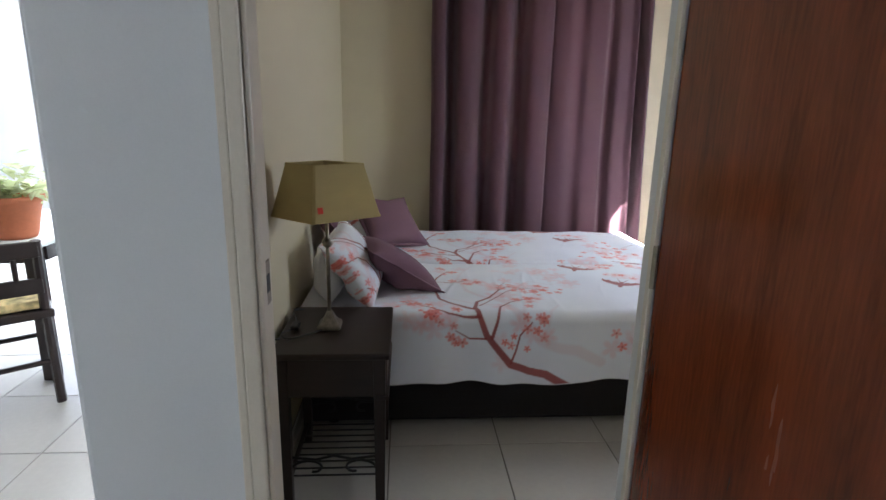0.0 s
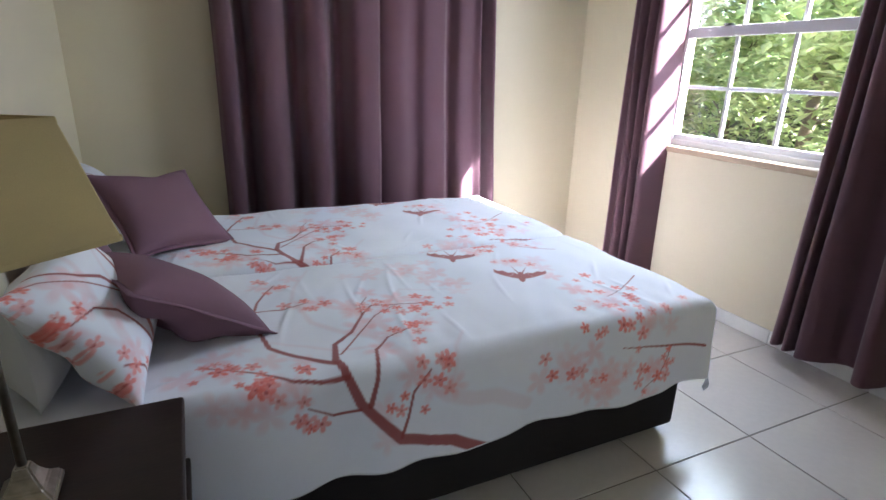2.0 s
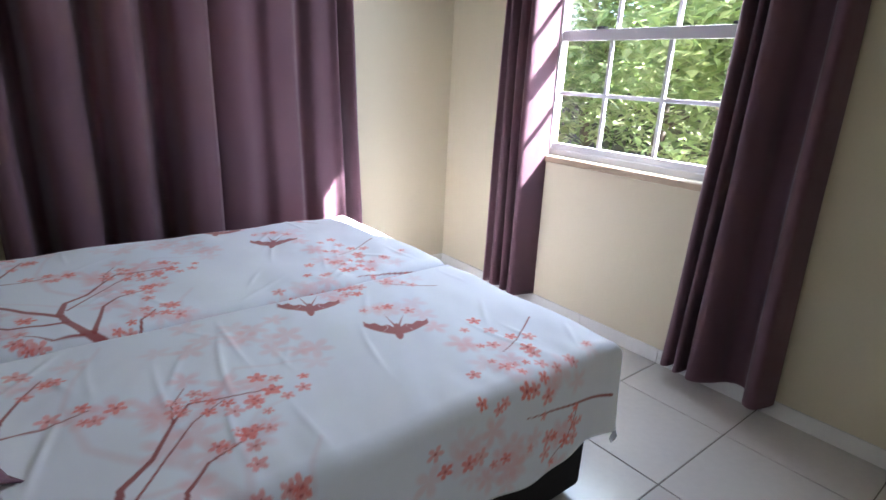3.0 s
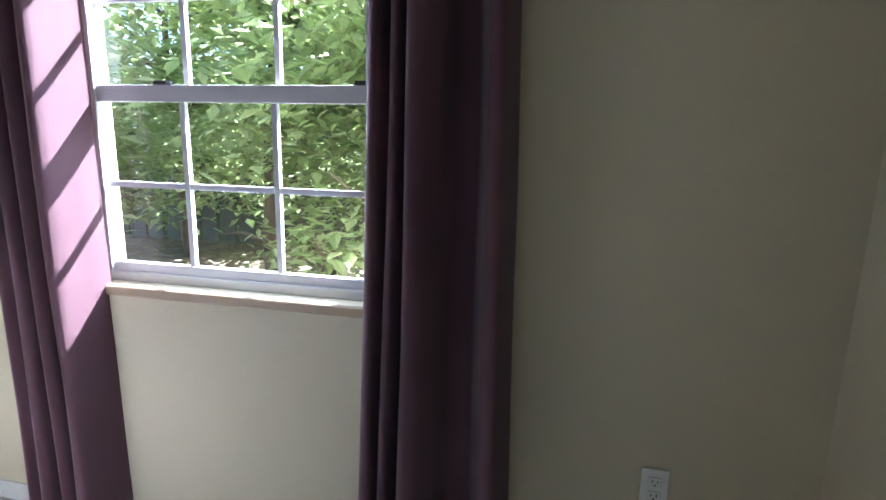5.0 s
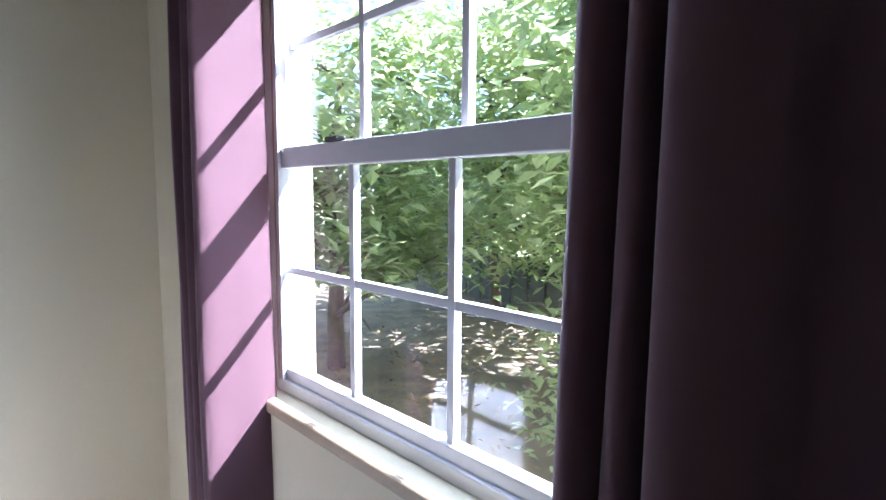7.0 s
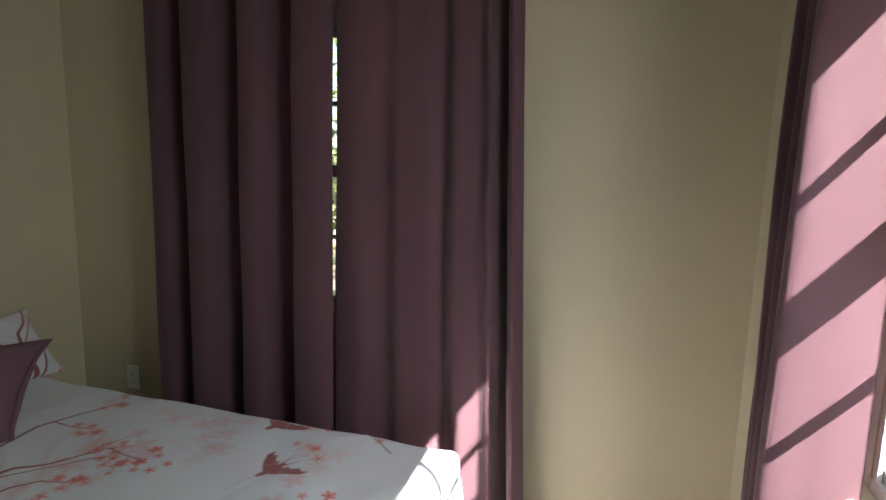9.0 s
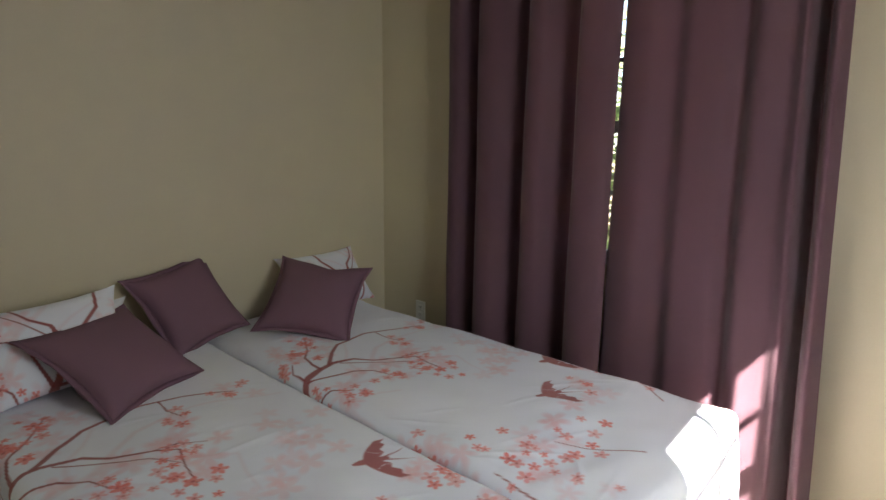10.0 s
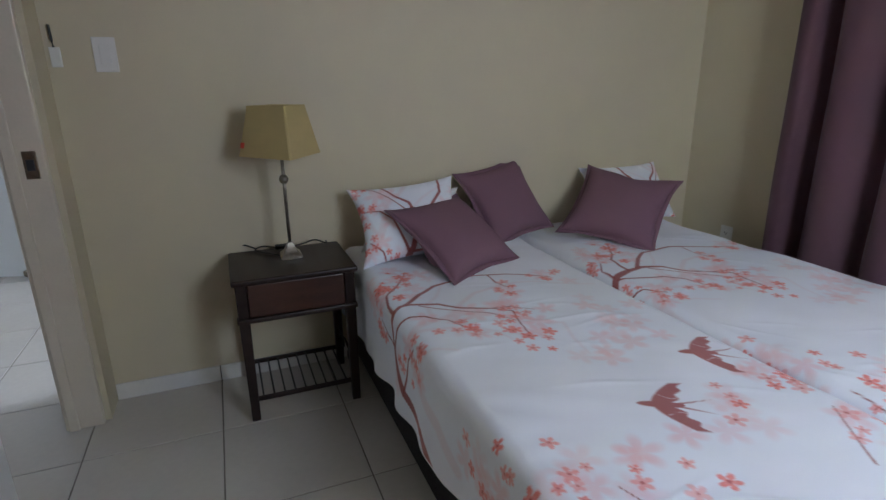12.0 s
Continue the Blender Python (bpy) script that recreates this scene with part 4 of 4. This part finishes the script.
for y in (-0.40, 0.40):
    part("apron", box(-0.54, 0.54, y - 0.01, y + 0.01, 0.60, 0.68, 0.003), M_DARK, table)
for x in (-0.60, 0.60):
    part("apron", box(x - 0.01, x + 0.01, -0.34, 0.34, 0.60, 0.68, 0.003), M_DARK, table)
pot = thing("plant_pot", "terracotta pot with a leafy green plant on the table", "potted plant", (-1.67, 3.08, 0.706))
part("pot", lathe([(0.075, 0.0), (0.085, 0.02), (0.115, 0.17), (0.128, 0.172), (0.128, 0.20), (0.105, 0.20), (0.10, 0.17)], 0, 0, 24), M_TERRA, pot, "", True)


def leaf_cards(centres, size, rnd, squash=1.0):
    """Many small folded leaves, each two bent quads."""
    verts, faces = [], []
    for c in centres:
        a = rnd.uniform(0, 6.28)
        d = Vector((math.cos(a), math.sin(a), rnd.uniform(-0.9, 0.35))).normalized()
        s = d.cross(Vector((rnd.uniform(-0.3, 0.3), rnd.uniform(-0.3, 0.3), 1))).normalized()
        up = s.cross(d)
        L = size * rnd.uniform(0.6, 1.3)
        W = L * rnd.uniform(0.20, 0.30)
        p = Vector(c)
        k = len(verts)
        verts += [p, p + d * L * 0.45 + s * W + up * W * 0.35, p + d * L, p + d * L * 0.45 - s * W + up * W * 0.35, p + d * L * 0.5]
        faces += [(k, k + 1, k + 4), (k + 1, k + 2, k + 4), (k, k + 4, k + 3), (k + 4, k + 2, k + 3)]
    return verts, faces


def from_lists(name, verts, faces, mat, parent=None):
    me = bpy.data.meshes.new(name)
    me.from_pydata([tuple(v) for v in verts], [], faces)
    me.materials.append(mat)
    ob = new(name, me)
    if parent:
        ob.parent = parent
    return ob


rnd = random.Random(5)
v, f = leaf_cards([(rnd.gauss(0, 0.07), rnd.gauss(0, 0.07), 0.20 + abs(rnd.gauss(0, 0.06))) for _ in range(160)], 0.09, rnd)
from_lists("leaves", v, f, M_LEAF2, pot)
sw = thing("open_white_door", "white painted hall door standing ajar with a dark edge", "door", (-2.24, 0.81, 0))
part("leaf", box(-0.02, 0.02, -0.75, 0.0, 0.01, 2.03, 0.004), M_HALL, sw)
part("edge_strip", box(0.0205, 0.027, -0.030, 0.012, 0.01, 2.03, 0.002), M_SLOT, sw, "dark edge strip")
bt = part("floor_bolt", box(0.0275, 0.06, -0.05, 0.015, 0.02, 0.06, 0.003), M_STEEL, sw)
sw.rotation_euler = (0, 0, radians(-20))


# ---- outdoors ----
bm = bmesh.new()
bmesh.ops.create_grid(bm, x_segments=90, y_segments=90, size=1)
for vtx in bm.verts:
    r = max(abs(vtx.co.x), abs(vtx.co.y))
    k = 3 + 600 * r ** 6 + 12 * r
    x, y = vtx.co.x * k + 4, vtx.co.y * k + 2
    vtx.co = (x, y, -0.22 + 0.05 * noise.noise((x * 0.7, y * 0.7, 0)) if r < 0.9 else -0.22)
gr = structure("ground", bm, M_GROUND, "bare shaded earth with dry leaves outside the house", "ground")


def tree(label, x, y, height, crown_r, seed, count, crown_z, mats, leaf=0.15):
    r = random.Random(seed)
    t = thing("tree", label, "tree", (x, y, -0.24), "garden trees")
    trunk = [(0, 0, 0)]
    for k in range(1, 6):
        trunk.append((trunk[-1][0] + r.uniform(-0.12, 0.12), trunk[-1][1] + r.uniform(-0.12, 0.12), height * 0.8 * k / 5))
    part("trunk", tube(trunk, 0.085, 9, taper=0.03), M_BARK, t, "", True)
    tips = []
    for k in range(13):
        b = Vector(trunk[r.randint(1, 5)])
        a = r.uniform(0, 6.28)
        e = b + Vector((math.cos(a), math.sin(a), r.uniform(-0.2, 0.8))) * crown_r * r.uniform(0.5, 1.0)
        mid = (b + e) / 2 + Vector((0, 0, r.uniform(0, 0.2)))
        part("limb", tube([b, mid, e], 0.026, 6, taper=0.008), M_BARK, t, "", True)
        tips += [mid, e, (mid + e) / 2]
    for kind, mat in zip(("crown", "crown"), mats):
        pts = []
        clumps = [Vector(r.choice(tips)) + Vector((r.gauss(0, 0.28), r.gauss(0, 0.28), r.gauss(0, 0.28))) * crown_r for _ in range(60)]
        for _ in range(count):
            c = r.choice(clumps)
            p = c + Vector((r.gauss(0, 0.16), r.gauss(0, 0.16), r.gauss(0, 0.15))) * crown_r
            if p.z > crown_z:
                pts.append(p)
        v, f = leaf_cards(pts, leaf, r)
        from_lists(kind, v, f, mat, t)
    return t


tree("leafy garden tree with pale green drooping leaves", 5.6, 3.0, 3.0, 1.25, 1, 5200, 0.75, (M_LEAF, M_LEAF2))
tree("leafy garden tree with dense green crown", 5.9, 4.9, 3.2, 1.3, 2, 5200, 0.9, (M_LEAF, M_LEAF2))
tree("leafy garden tree spreading behind the fence", 7.2, 6.8, 3.6, 1.5, 3, 5200, 0.5, (M_LEAF, M_LEAF2))
tree("leafy garden tree beside the house corner", 4.7, 6.6, 3.2, 1.1, 4, 4200, 0.9, (M_LEAF, M_LEAF2))
tree("leafy garden tree with low hanging branches", 7.0, 1.0, 3.4, 1.5, 5, 5200, 0.4, (M_LEAF, M_LEAF2))
tree("leafy garden tree behind the back window", 1.0, 7.4, 3.2, 1.3, 6, 3500, 0.4, (M_LEAF, M_LEAF2))
tree("small shrub with pale leaves growing by the path", 4.55, 3.95, 1.2, 0.5, 7, 1000, 0.25, (M_LEAF2, M_LEAF2), 0.08)

fence = thing("fence", "low weathered slatted garden fence under the trees", "fence", (8.2, 4.0, -0.24))
for k in range(34):
    y = -5 + k * 0.3
    part("slat", box(-0.012, 0.012, y, y + 0.24, 0, 1.35, 0.003), M_FENCE, fence)
for z in (0.3, 1.1):
    part("fence_rail", box(0.013, 0.05, -5, 5.2, z - 0.03, z + 0.03), M_FENCE, fence)
kerb = thing("concrete_slab", "pale sunlit concrete slab on the ground outside", "slab", (3.6, 2.4, -0.24))
part("slab_top", box(-0.6, 0.9, -1.6, 0.6, 0, 0.10, 0.01), M_CONC, kerb)
nb = thing("neighbour_wall", "dark shaded garden wall behind the trees", "wall", (9.5, 3.5, -0.24))
part("wall_panel", box(0, 0.2, -9, 9, 0, 2.6), M_BACK, nb)
rng2 = random.Random(77)
v, f = leaf_cards([(9.4 - abs(rng2.gauss(0, 0.5)), rng2.uniform(-5, 12), rng2.uniform(-0.1, 4.4)) for _ in range(9000)], 0.16, rng2)
far_hedge = from_lists("hedge", v, f, M_LEAF)
tagged(far_hedge, "far leafy green hedge filling the garden's end", "hedge", "", "stuff")
v, f = leaf_cards([(rng2.uniform(-3, 5), 9.2 + abs(rng2.gauss(0, 0.4)), rng2.uniform(-0.1, 4.0)) for _ in range(5000)], 0.16, rng2)
tagged(from_lists("hedge", v, f, M_LEAF), "leafy green hedge beyond the back window", "hedge", "", "stuff")
v, f = leaf_cards([(rng2.uniform(2.9, 8), rng2.uniform(-1, 8), -0.19 + rng2.uniform(0, 0.02)) for _ in range(2600)], 0.07, rng2)
tagged(from_lists("dry_leaves", v, f, material("dry_leaf", (0.30, 0.20, 0.10), 0.9, vary=0.5, bump=0)), "fallen dry leaves scattered on the earth", "leaves", "", "stuff")


# ---- skirting and floor tiles ----
T, TX, TY = 0.45, 1.45, 2.40
SKIRTING = structure("baseboard", box(HX + 0.0, HX + 0.004, DY, BY, 0, 0.066), M_GROUT, "white ceramic skirting tiles round the room", "baseboard")
sk_len = {}


def skirt(x0, x1, y0, y1):
    key = (round(x1 - x0, 4), round(y1 - y0, 4))
    if key not in sk_len:
        sk_len[key] = mesh_of("skirting_tile", box(-(x1 - x0) / 2, (x1 - x0) / 2, -(y1 - y0) / 2, (y1 - y0) / 2, 0, 0.07, 0.002, 1), M_SKIRT)
    ob = new("skirting_tile", sk_len[key])
    ob.parent = SKIRTING
    ob.location = ((x0 + x1) / 2, (y0 + y1) / 2, 0)


def run(a, b, phase, put):
    p = a
    k = math.ceil((a - phase) / T + 1e-6)
    while p < b - 0.01:
        q = min(phase + k * T, b)
        put(p + 0.0015, q - 0.0015)
        p, k = q, k + 1


run(DY, BY, 3.30, lambda a, b: skirt(WX - 0.010, WX, a, b))
run(DY, BY, TY, lambda a, b: skirt(HX + 0.004, HX + 0.013, a, b))
run(HX + 0.013, WX - 0.010, TX, lambda a, b: skirt(a, b, BY - 0.010, BY))
run(JR + 0.055, WX - 0.010, TX, lambda a, b: skirt(a, b, DY, DY + 0.010))

tile_mesh = mesh_of("tile", box(-T / 2 + 0.0022, T / 2 - 0.0022, -T / 2 + 0.0022, T / 2 - 0.0022, -0.01, 0, 0.0015, 1), M_TILE)
for i in range(-11, 3):
    for j in range(-7, 8):
        cx, cy = TX + (i + 0.5) * T, TY + (j + 0.5) * T
        if cx > WX + 0.1 or (cx > -0.5 and cy > BY + 0.1) or (cx > HX and cy < -1.2) or cy > 5.9 or cy < -1.6 or cx < -3.6:
            continue
        ob = new("tile", tile_mesh)
        ob.parent = FLOOR
        ob.location = (cx, cy, 0)
